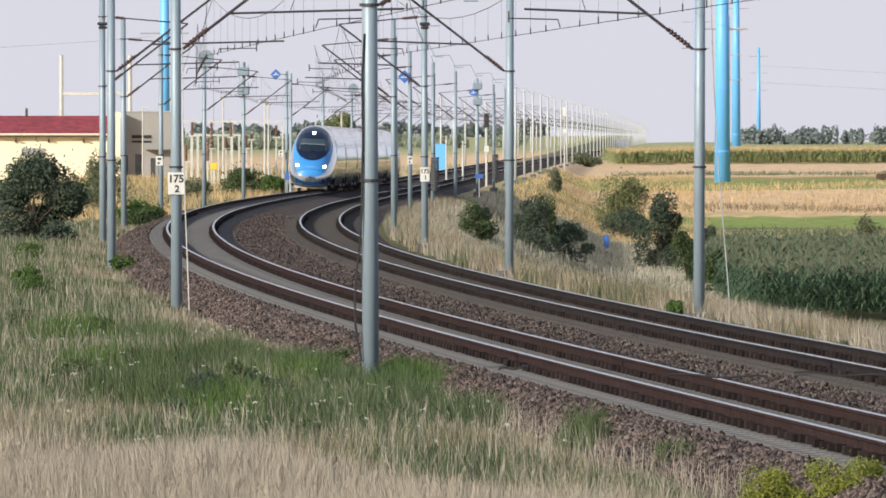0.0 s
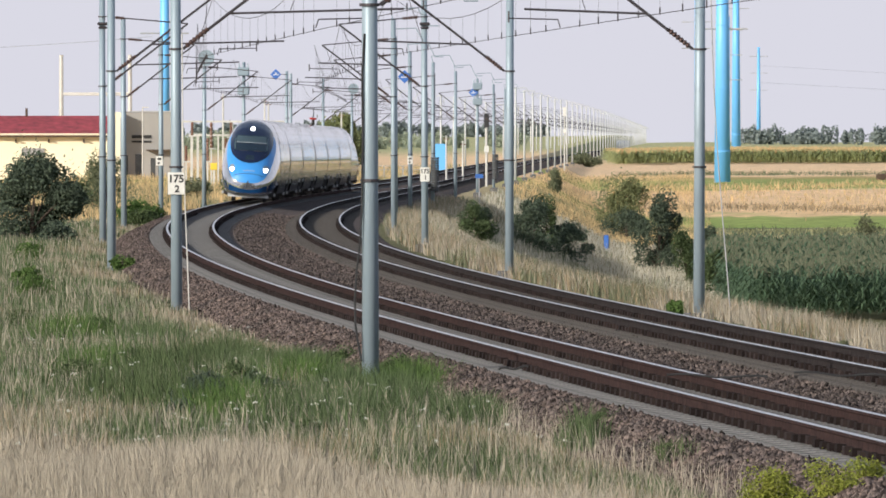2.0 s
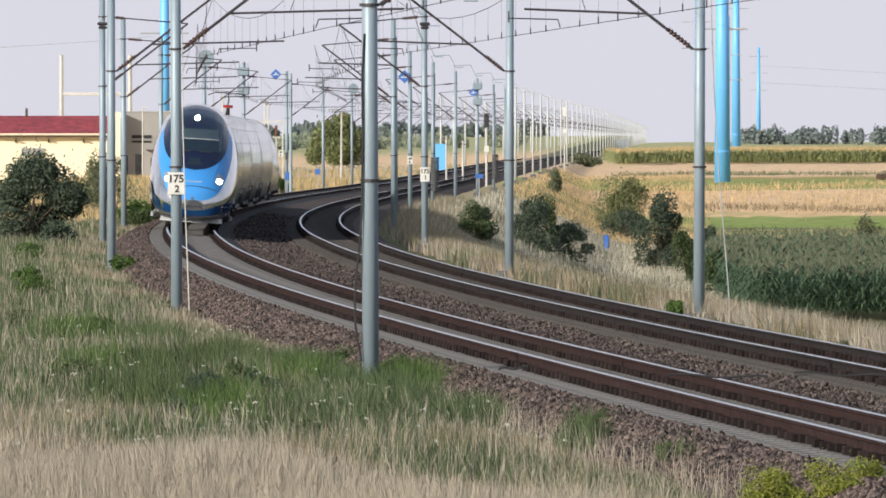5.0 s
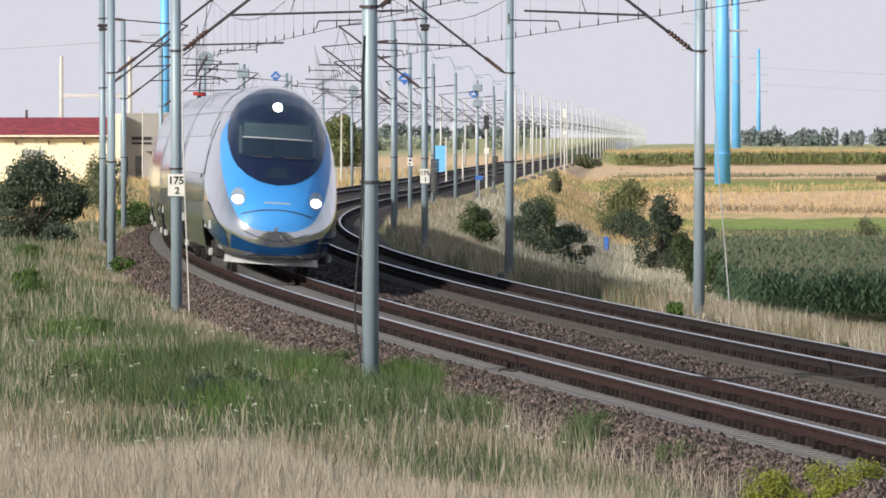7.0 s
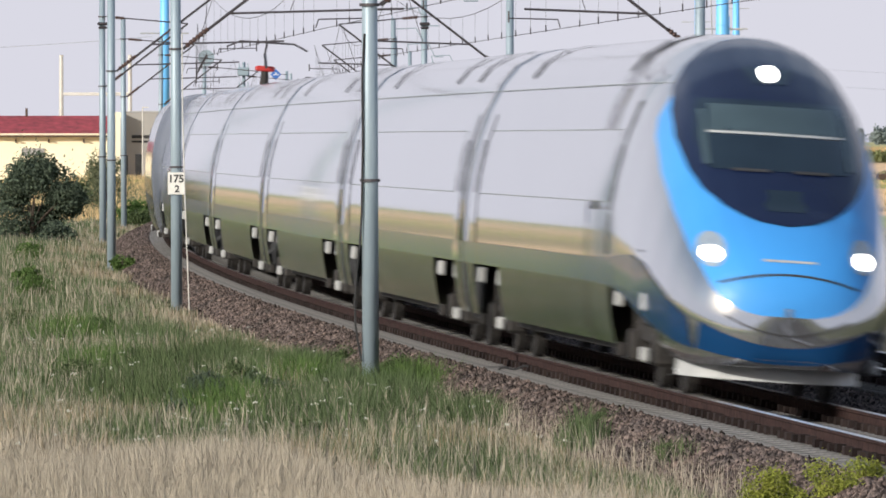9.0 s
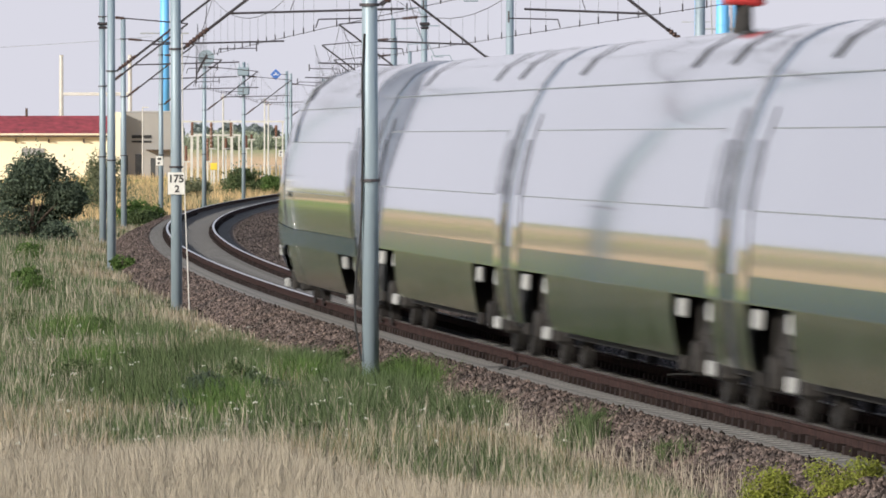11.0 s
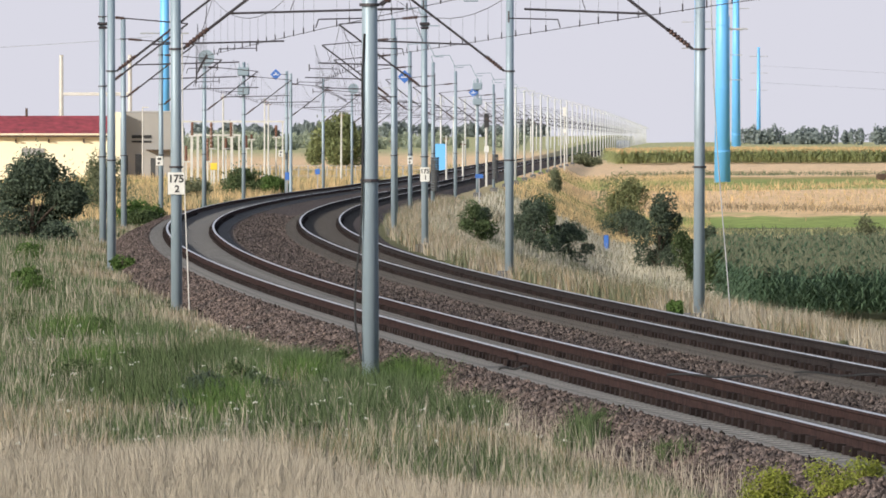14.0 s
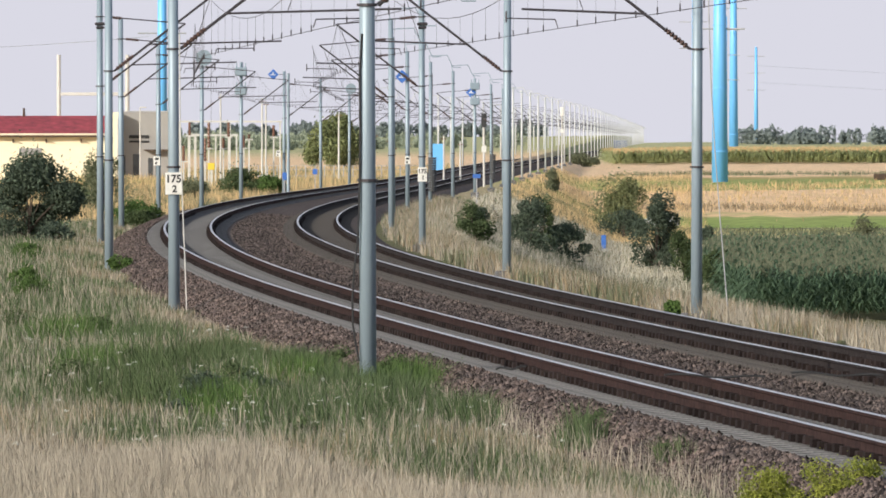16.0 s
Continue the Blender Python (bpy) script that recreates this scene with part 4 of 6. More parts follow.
    blades("bleached_grass", x[k], y[k], hs[k], ws[k], PALE_GRASS, rs, 0.4, "dry grass on the bank slope, lightened against the shade")
    blades("golden_grass", x[g], y[g], hs[g], ws[g], TASSEL_LIT, rs, 0.4, "golden grass along the far line, sunlight in the colour")
    k = k | g
    blades("olive_grass", x[~k], y[~k], hs[~k], ws[~k], OLIVE, rs, 0.4, "olive grass on the bank slope")
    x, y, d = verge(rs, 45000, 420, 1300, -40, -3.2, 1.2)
    tone = wob(x * 0.4, y * 0.4, 0.8, 7) * 0.7 + rs.normal(0, 0.35, len(x))
    hs, ws = rs.uniform(0.3, 0.8, len(x)), rs.uniform(0.02, 0.05, len(x))
    k = tone < 0.2
    blades("bleached_grass", x[k], y[k], hs[k], ws[k], TASSEL_LIT, rs, 0.4, "golden dry grass behind the outer track")
    blades("green_grass", x[~k], y[~k], hs[~k], ws[~k], OLIVE, rs, 0.4, "olive weeds behind the outer track")


def build_field_edges():
    """Unmown dry tufts along the edges of the fields."""
    rs = np.random.RandomState(61)
    for y0, sp, n, mat, lab in ((955, 14, 2600, OLIVE, "rough olive verge beside the country road"), (1078, 7, 2600, TAN, "rusty tufts along a field edge"), (1172, 10, 2400, TASSEL_LIT, "golden tufts along a field edge"),
                                (1330, 12, 2200, OLIVE, "olive tufts along a field edge"), (1120, 30, 2600, TASSEL_LIT, "golden stubble tufts in the field")):
        x = rs.uniform(14, 66, n)
        y = y0 + rs.normal(0, sp, n) + 14 * wob(x * 0.1, 0 * x, 1, y0 % 7)
        k = x - line_x(y) > 16
        blades("field_edge_grass", x[k], y[k], rs.uniform(0.2, 0.75, k.sum()), rs.uniform(0.05, 0.12, k.sum()), mat, rs, 0.5, lab)


def leaves_at(pts, size, rs, flat=0.3):
    """Leaf quads at points: verts and indices."""
    n = len(pts)
    a = rs.normal(size=(n, 3))
    a /= np.linalg.norm(a, axis=1)[:, None]
    b = rs.normal(size=(n, 3))
    b -= (a * b).sum(1)[:, None] * a
    b /= np.linalg.norm(b, axis=1)[:, None]
    s = (size * rs.uniform(0.6, 1.4, n))[:, None]
    v = np.stack([pts - a * s, pts + b * s * 0.5, pts + a * s, pts - b * s * 0.5], 1).reshape(-1, 3)
    return v, np.arange(4 * n)


def bush(x, y, w, h, mat, n, size, label, seed, name="shrub", category="shrub", trunk=0.0, sink=0.05, z=None):
    """A shrub or tree: branching limbs and lobes of leaves with gaps."""
    rs = np.random.RandomState(seed)
    z0 = float(ground_z(np.array(x), np.array(y))) - sink if z is None else z
    top = new(name)
    top.location = (x, y, z0)
    lobes = []
    k = 18
    for i in range(k):
        a = rs.uniform(0, 2 * np.pi)
        t = rs.uniform(0.0, 1)
        r = w / 2 * 0.78 * math.sqrt(rs.uniform(0.1, 1)) * math.sin(math.pi * min(0.95, 0.32 + 0.6 * t)) ** 0.7
        lobes.append((r * math.cos(a), r * math.sin(a), trunk + (h - trunk) * (0.12 + 0.76 * t), w * rs.uniform(0.11, 0.24)))
    bm = bmesh.new()
    tube(bm, (0, 0, -0.1), (0, 0, trunk + (h - trunk) * 0.35), 0.03 * h ** 0.8, 0.018 * h ** 0.8, 6)
    for lx, ly, lz, lr in lobes:
        tube(bm, (0, 0, max(0.05, trunk * 0.8 + (lz - trunk) * 0.3)), (lx * 0.9, ly * 0.9, lz), 0.012 * h ** 0.8, 0.004, 4, caps=False)
    stems = part("trunk", bm, BARK, top, "dark branching stems")
    if w < 1.5:
        stems["kind"] = "stuff"
    pts = []
    per = int(n * 2.2) // k
    for lx, ly, lz, lr in lobes:
        q = rs.normal(size=(per, 3))
        q /= np.linalg.norm(q, axis=1)[:, None]
        q *= (lr * rs.uniform(0.35, 1.12, per) ** 0.6)[:, None]
        q[:, 2] *= min(1.3, max(0.6, (h - trunk) / w))
        pts.append(q + np.array([lx, ly, lz]))
    # loose sprigs that break the outline
    m = n // 3
    i = rs.randint(0, k, m)
    lob = np.array(lobes)[i]
    out_ = lob[:, :3] * np.array([1.06, 1.06, 1.02]) + rs.normal(size=(m, 3)) * (lob[:, 3:] * 0.48)
    pts.append(out_)
    pts = np.concatenate(pts)
    pts[:, 2] = np.maximum(pts[:, 2], 0.03)
    v, idx = leaves_at(pts, size, rs)
    crown = raw_mesh("crown", v, 4, idx, mat)
    crown.parent = top
    tagged(top, label, category, name + "s")
    return top


def build_shrubs():
    B = bush
    B(-13.9, 342, 4.0, 3.0, DARK_LEAF, 9000, 0.06, "large dark green shrub beside the embankment", 1)
    B(-16.0, 335, 2.4, 1.6, DARK_LEAF, 2600, 0.07, "dark green shrub at the foot of the bank", 2)
    B(-12.4, 325, 1.5, 0.8, DARK_LEAF, 1000, 0.06, "low dark shrub in dry grass", 32)
    B(-16.6, 500, 3.2, 3.2, OLIVE, 1500, 0.07, "sparse olive young tree behind the masts", 3)
    B(-18.0, 520, 2.2, 2.0, MID_LEAF, 1100, 0.07, "green young tree behind the masts", 4)
    B(-12.6, 420, 2.0, 1.0, BRIGHT_LEAF, 1500, 0.06, "bright green low shrub beside the track", 5)
    B(-11.9, 400, 1.5, 0.75, MID_LEAF, 1100, 0.06, "green low shrub beside the track", 6)
    B(-13.8, 432, 1.6, 0.9, MID_LEAF, 1000, 0.06, "green shrub under the masts", 33)
    B(-11.8, 289, 1.0, 0.5, BRIGHT_LEAF, 800, 0.045, "bright green weed clump in dry grass", 7)
    B(-9.4, 229, 0.9, 0.55, BRIGHT_LEAF, 800, 0.04, "bright green weed clump on the bank", 8)
    B(-8.1, 256, 0.8, 0.5, BRIGHT_LEAF, 800, 0.04, "bright green weed clump at a mast foot", 9)
    B(-13.3, 690, 4.2, 1.9, MID_LEAF, 2200, 0.09, "green shrub beside the far curve", 10)
    B(-11.4, 672, 2.6, 1.4, BRIGHT_LEAF, 1400, 0.09, "fresh green shrub beside the far curve", 11)
    B(-15.6, 640, 2.8, 1.3, OLIVE, 1200, 0.08, "olive shrub beside the far curve", 12)
    B(-14.0, 1290, 7.4, 7.6, TREE_LEAF, 5200, 0.2, "round broadleaf tree in a golden field", 13, "tree", "tree", 0.5)
    B(-11.0, 1420, 4.4, 5.0, DARK_LEAF, 2200, 0.2, "dark broadleaf tree behind the round one", 14, "tree", "tree", 1.0)
    B(1.51, 463, 2.05, 2.15, MID_LEAF, 1700, 0.06, "green shrub on the inner bank", 15)
    B(2.10, 547, 1.58, 1.37, DARK_LEAF, 1100, 0.06, "dark green shrub on the inner bank", 16)
    B(5.09, 572, 3.70, 3.01, DARK_LEAF, 2800, 0.075, "dark green shrub on the shaded slope", 17)
    B(7.49, 604, 3.02, 2.42, DARK_LEAF, 2000, 0.075, "dark shrub on the shaded slope", 18)
    B(6.02, 602, 2.08, 3.36, MID_LEAF, 1300, 0.07, "green shrub on the shaded slope", 19)
    B(16.55, 915, 6.06, 5.36, PALE_LEAF, 3400, 0.11, "grey-green shrub at the foot of the slope", 20)
    B(15.75, 870, 5.17, 2.59, DARK_LEAF, 1600, 0.1, "dark low shrub at the foot of the slope", 21)
    B(14.17, 664, 3.82, 5.17, DARK_LEAF, 3600, 0.09, "tall dark shrub at the foot of the slope", 22)
    B(14.42, 598, 2.56, 3.20, MID_LEAF, 2000, 0.08, "green shrub at the edge of the maize", 23)
    B(14.83, 544, 2.23, 2.64, MID_LEAF, 1800, 0.08, "green shrub beside the maize", 24)
    B(20.90, 800, 2.20, 2.00, DARK_LEAF, 1300, 0.09, "dark shrub beside the country road", 25)
    B(4.1, 330, 1.2, 0.8, MID_LEAF, 900, 0.05, "low green shrub on the track shoulder", 26)
    B(4.55, 197, 0.5, 0.5, BRIGHT_LEAF, 500, 0.04, "green seedling at a mast foot", 27)
    B(10.95, 996, 1.79, 2.39, OLIVE, 900, 0.1, "sparse olive sapling on the slope", 28)
    B(5.15, 184, 0.7, 0.45, OLIVE, 700, 0.02, "olive weed tuft on the track shoulder", 33, "weed_clump", "weed")
    B(6.35, 162, 0.6, 0.4, OLIVE, 600, 0.02, "olive weed tuft on the track shoulder", 34, "weed_clump", "weed")
    B(3.9, 258, 0.5, 0.6, MID_LEAF, 400, 0.04, "small green sapling at a mast foot", 29)
    B(20.9, 1500, 5.4, 1.9, OLIVE, 1800, 0.14, "green hedge beside the distant track", 30, "hedge", "hedge")
    B(36.51, 870, 2.60, 2.20, OLIVE, 500, 0.1, "sparse sapling on the road verge", 31)
    # weeds and flowers in the near grass
    rs = np.random.RandomState(21)
    spots = [(-3.6, 139, 1.5, .62), (-2.7, 137, 1.3, .55), (-1.9, 133, 1.2, .5), (-1.2, 128, 1.0, .5), (-4.2, 131, 1.1, .5), (-0.6, 124, 1.1, .5),
             (-6.2, 168, 1.3, .5), (-4.6, 160, 1.2, .5), (-3.2, 150, 1.1, .45), (-2.0, 143, .9, .42), (-0.35, 131.5, .9, .5), (1.5, 107, .42, .55), (2.35, 100, .36, .42), (3.4, 98, .8, .35), (-2.6, 122, 1.3, .5), (-1.6, 119, 1.2, .5), (-3.4, 126, 1.4, .55), (-0.9, 116, 1.0, .45), (-4.9, 146, 1.3, .45), (0.3, 118, .9, .4)]
    for i, (x, y, w, h) in enumerate(spots):
        n = 1900 if w > 0.5 else 420
        px, py = x + rs.normal(0, w * 0.36, n), y + rs.normal(0, w * 1.6, n)
        hh = h * rs.uniform(0.55, 1.35, n) * np.exp(-((px - x) / w) ** 2)
        blades("weed_patch", px, py, hh, rs.uniform(0.010, 0.020, n), (MID_LEAF, GREEN, BRIGHT_LEAF, GREEN)[i % 4], rs, 0.45,
               "tall green weeds among the dry grass", "weeds")
    for i, (x, y, w, h, mat) in enumerate((
            (-2.93, 123.5, 0.90, 0.62, DARK_LEAF), (-2.69, 130.5, 0.80, 0.60, MID_LEAF), (-2.24, 127.5, 0.90, 0.50, DARK_LEAF), (-1.94, 133.8, 0.80, 0.50, MID_LEAF),
            (-0.72, 136.8, 0.80, 0.50, MID_LEAF), (-0.26, 136.8, 0.70, 0.45, MID_LEAF), (-1.51, 146.5, 0.80, 0.40, MID_LEAF), (-3.05, 120.2, 0.70, 0.40, DARK_LEAF),
            (-4.41, 145.2, 1.00, 0.45, MID_LEAF), (-5.01, 137.0, 1.20, 0.50, MID_LEAF), (-8.61, 212.8, 1.00, 0.60, BRIGHT_LEAF), (-7.38, 175.2, 1.20, 0.60, MID_LEAF),
            (-5.89, 169.0, 1.10, 0.50, MID_LEAF), (1.66, 109.5, 0.42, 0.50, MID_LEAF), (2.32, 101.2, 0.50, 0.40, MID_LEAF), (-11.41, 274.5, 1.30, 0.60, BRIGHT_LEAF),
            (-1.41, 112.5, 0.50, 0.40, MID_LEAF), (-0.61, 115.8, 0.50, 0.40, MID_LEAF))):
        B(x, y, w, h, mat, 1500, 0.02, "dark leafy weeds among tall grass" if mat is DARK_LEAF else "leafy green weeds among tall grass", 50 + i, "weed_clump", "weed")
    for i, (x, y, w, h) in enumerate(((2.85, 88, 0.7, 0.55), (3.35, 87.5, 0.8, 0.62), (3.75, 89, 0.6, 0.6), (3.1, 91, 0.5, 0.4))):
        B(x, y, w, h, YELLOW, 2400, 0.013, "yellow-green flowering weeds beside the ballast", 80 + i, "flower_clump", "flower")
    n = 150
    y = rs.uniform(98, 160, n)
    d = rs.uniform(-9, -3.0, n)
    x = line_x(y) + d
    z = ground_z(x, y) + rs.uniform(0.25, 0.6, n)
    pts = np.repeat(np.stack([x, y, z], -1), 7, 0) + rs.normal(0, 1, (n * 7, 3)) * np.array([0.022, 0.022, 0.008])
    v, idx = leaves_at(pts, 0.012, rs)
    fl = raw_mesh("wild_flower", v, 4, idx, UMBEL)
    tagged(fl, "small white umbel flowers in the grass", "wild flowers", kind="stuff")


def corn(name, x, y, h, leaf, leaf_mat, tassel_mat, rs, label):
    """A field of maize: stalks with arching leaves, tassels on top."""
    n = len(x)
    z = ground_z(x, y)
    base = np.stack([x, y, z], -1)
    k = 8
    az = rs.uniform(0, 2 * np.pi, (n, k))
    hz = np.linspace(0.15, 0.88, k)[None] * h[:, None]
    ln = leaf * rs.uniform(0.7, 1.2, (n, k))
    p0 = base[:, None] + np.stack([0 * az, 0 * az, hz], -1)
    dirv = np.stack([np.cos(az), np.sin(az), 0 * az], -1)
    sidev = np.stack([-np.sin(az), np.cos(az), 0 * az], -1)
    p1 = p0 + dirv * (ln * 0.5)[..., None] + np.array([0, 0, 0.28]) * leaf
    p2 = p0 + dirv * ln[..., None] + np.array([0, 0, -0.15]) * leaf
    w = 0.055 * leaf
    v = np.stack([p0, p1 - sidev * w, p2, p1 + sidev * w], 2).reshape(-1, 3)
    ob = raw_mesh(name, v, 4, np.arange(4 * n * k), leaf_mat)
    tagged(ob, label, "maize", kind="stuff")
    m = 2
    az = rs.uniform(0, 2 * np.pi, (n, m))
    t0 = base[:, None] + np.stack([0 * az, 0 * az, 0 * az + 0.9 * h[:, None]], -1)
    t1 = t0 + np.stack([np.cos(az) * 0.10, np.sin(az) * 0.10, 0 * az + 0.32], -1) * leaf
    s = np.array([0.022, 0.0, 0]) * leaf
    v = np.stack([t0 - s, t0 + s, t1 + s, t1 - s], 2).reshape(-1, 3)
    tb = raw_mesh("maize_tassel", v, 4, np.arange(4 * n * m), tassel_mat)
    tagged(tb, "dry brown maize tassels over the field", "maize tassels", kind="stuff")


def build_crops():
    rs = np.random.RandomState(31)
    n = 12000
    y = 470 + 185 * rs.uniform(0, 1, n) ** 1.6
    x = rs.uniform(13, 44, n)
    d = x - line_x(y)
    # right edge of the plants follows the camera's field of view
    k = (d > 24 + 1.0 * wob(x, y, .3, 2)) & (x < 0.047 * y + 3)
    x, y = x[k], y[k]
    corn("maize_field", x, y, rs.uniform(2.1, 2.7, len(x)), 0.85, CORN_LEAF, TASSEL, rs, "dark green maize field with brown tassels")
    n = 9000
    y = 1600 + 140 * rs.uniform(0, 1, n) ** 2
    x = rs.uniform(27.5, 100, n)
    corn("maize_field", x, y, rs.uniform(1.9, 2.3, n), 1.3, CORN_LIT, TASSEL_LIT, rs, "distant maize field with golden tassels, sunlight in the colour")
    # far woods on the skyline
    for y0, x0, x1, hh, n, sz, nm in ((3300, 101, 175, 5.4, 50, 0.6, "right"), (3600, -95, 40, 5.0, 60, 0.7, "left"), (2150, -70, 17, 3.4, 95, 0.3, "hedge")):
        pts = []
        for i in range(n):
            cx, cy = rs.uniform(x0, x1), y0 + rs.uniform(-80, 80)
            h = hh * rs.uniform(0.55, 1.15)
            w = h * rs.uniform(0.8, 1.5)
            q = rs.normal(size=(420, 3))
            q /= np.linalg.norm(q, axis=1)[:, None]
            q *= rs.uniform(0.4, 1.05, 420)[:, None] ** 0.5
            z0 = float(ground_z(np.array(cx), np.array(cy)))
            pts.append(q * np.array([w / 2, w / 2, h / 2]) * (1 + 0.25 * np.sin(q[:, :1] * 7 + i)) + np.array([cx, cy, z0 + h / 2]))
        v, idx = leaves_at(np.concatenate(pts), sz, rs)
        ob = raw_mesh("distant_woods", v, 4, idx, HAZED_HEDGE_LEAF if nm == "hedge" else HAZED_LEAF)
        tagged(ob, "hazy tree line on the horizon", "woods", kind="stuff")


build_grass()
build_field_edges()
build_shrubs()
build_crops()


def build_stones():
    """Loose crushed stone on the near ballast: octahedra pushed out of shape."""
    rs = np.random.RandomState(41)
    for nm, d0, d1, n, zz, mat, lab in (("ballast_stone", -2.75, -1.35, 68000, None, STONE, "loose reddish crushed stone on the ballast shoulder"),
                                        ("ballast_stone", 1.45, 3.72, 76000, None, STONE_DARK, "loose dark crushed stone between the tracks")):
        u = rs.uniform(0, 1, n)
        a, b = 84.0 ** -0.8, 460.0 ** -0.8
        y = (a + (b - a) * u) ** (-1 / 0.8)
        d = rs.uniform(d0, d1, n)
        if d0 < 0:
            z = np.interp(d, [-3.1, -2.6, -1.75, -1.35], [-0.9, -0.62, -0.24, -0.21]) + 0.10 * fade(y)
        else:
            z = np.interp(d, [1.35, 1.8, 2.6, 3.0, 3.3, 3.83], [-0.28, -0.33, -0.47, -0.47, -0.40, -0.36]) + np.where(d > 2, 0.05, 0) * fade(y)
        p = at_line(y, d, 0) + np.stack([0 * y, 0 * y, z + 0.005], -1)
        r = rs.uniform(0.012, 0.040, n)
        o = np.array([(1, 0, 0), (-1, 0, 0), (0, 1, 0), (0, -1, 0), (0, 0, 1), (0, 0, -1)], dtype=float)
        q = o[None] * r[:, None, None] * rs.uniform(0.5, 1.3, (n, 6, 1)) + rs.normal(0, 0.25, (n, 6, 3)) * r[:, None, None]
        v = (q + p[:, None]).reshape(-1, 3)
        t = np.array([0, 2, 4, 2, 1, 4, 1, 3, 4, 3, 0, 4, 2, 0, 5, 1, 2, 5, 3, 1, 5, 0, 3, 5])
        idx = (np.arange(n)[:, None] * 6 + t[None]).ravel()
        tagged(raw_mesh(nm, v, 3, idx, mat), lab, "stones", kind="stuff")


STONE_DARK = material("dark_loose_stone", (0.12, 0.095, 0.085), (0.065, 0.056, 0.053), 0.8, 0.9, per=0.9, spec=0.06)
build_stones()


# ---- buildings, pylons, signs, vehicles ----
PLASTER = material("yellow_plaster", (0.87, 0.79, 0.57), (0.84, 0.76, 0.54), 2.5, 0.9)
ROOF_RED = material("red_sheet_roof", (0.36, 0.060, 0.070), (0.30, 0.050, 0.055), 2.0, 0.55, fine=0.8)
GREY_WALL = material("grey_cladding", (0.34, 0.33, 0.31), (0.30, 0.29, 0.27), 2.0, 0.8)
CREAM = material("cream_fascia", (0.75, 0.68, 0.52), (0.66, 0.6, 0.45), 1.5, 0.8)
DARK_WOOD = material("dark_eaves_timber", (0.09, 0.055, 0.035), (0.06, 0.04, 0.03), 0.5, 0.85)
PANE = material("dark_window_glass", (0.05, 0.055, 0.06), (0.08, 0.085, 0.09), 0.8, 0.12, coat=0.5)
VENT = material("pale_grey_louvre", (0.42, 0.42, 0.43), (0.36, 0.36, 0.37), 0.4, 0.6)
PYLON_BLUE = material("light_blue_pylon_paint", (0.155, 0.48, 0.90), (0.165, 0.495, 0.91), 6.0, 0.4)
YARD_WHITE = material("white_substation_steel", (0.60, 0.585, 0.545), (0.50, 0.485, 0.45), 1.0, 0.6)
YARD_BROWN = material("brown_porcelain", (0.20, 0.10, 0.065), (0.15, 0.075, 0.05), 0.5, 0.4)
YELLOW_BOX = material("yellow_cabinet_paint", (0.75, 0.55, 0.05), (0.68, 0.5, 0.05), 0.5, 0.6)
ASPHALT = material("worn_asphalt", (0.065, 0.063, 0.06), (0.05, 0.05, 0.05), 1.5, 0.9, fine=0.1)
DEEP_BLUE = material("deep_blue_container_paint", (0.05, 0.09, 0.20), (0.06, 0.10, 0.22), 1.0, 0.6)
CABLE = material("black_cable_sheath", (0.015, 0.015, 0.016), (0.025, 0.025, 0.025), 0.3, 0.6)
CAR_PAINT = material("silver_car_paint", (0.80, 0.81, 0.82), (0.76, 0.77, 0.78), 1.0, 0.25, metal=0.4, coat=0.6)


def block(name, x0, x1, y0, y1, z0, z1, mat, parent=None, label="", bevel=0.0):
    bm = bmesh.new()
    box(bm, ((x0 + x1) / 2, (y0 + y1) / 2, (z0 + z1) / 2), (x1 - x0, y1 - y0, z1 - z0), bevel=bevel)
    return part(name, bm, mat, parent, label)


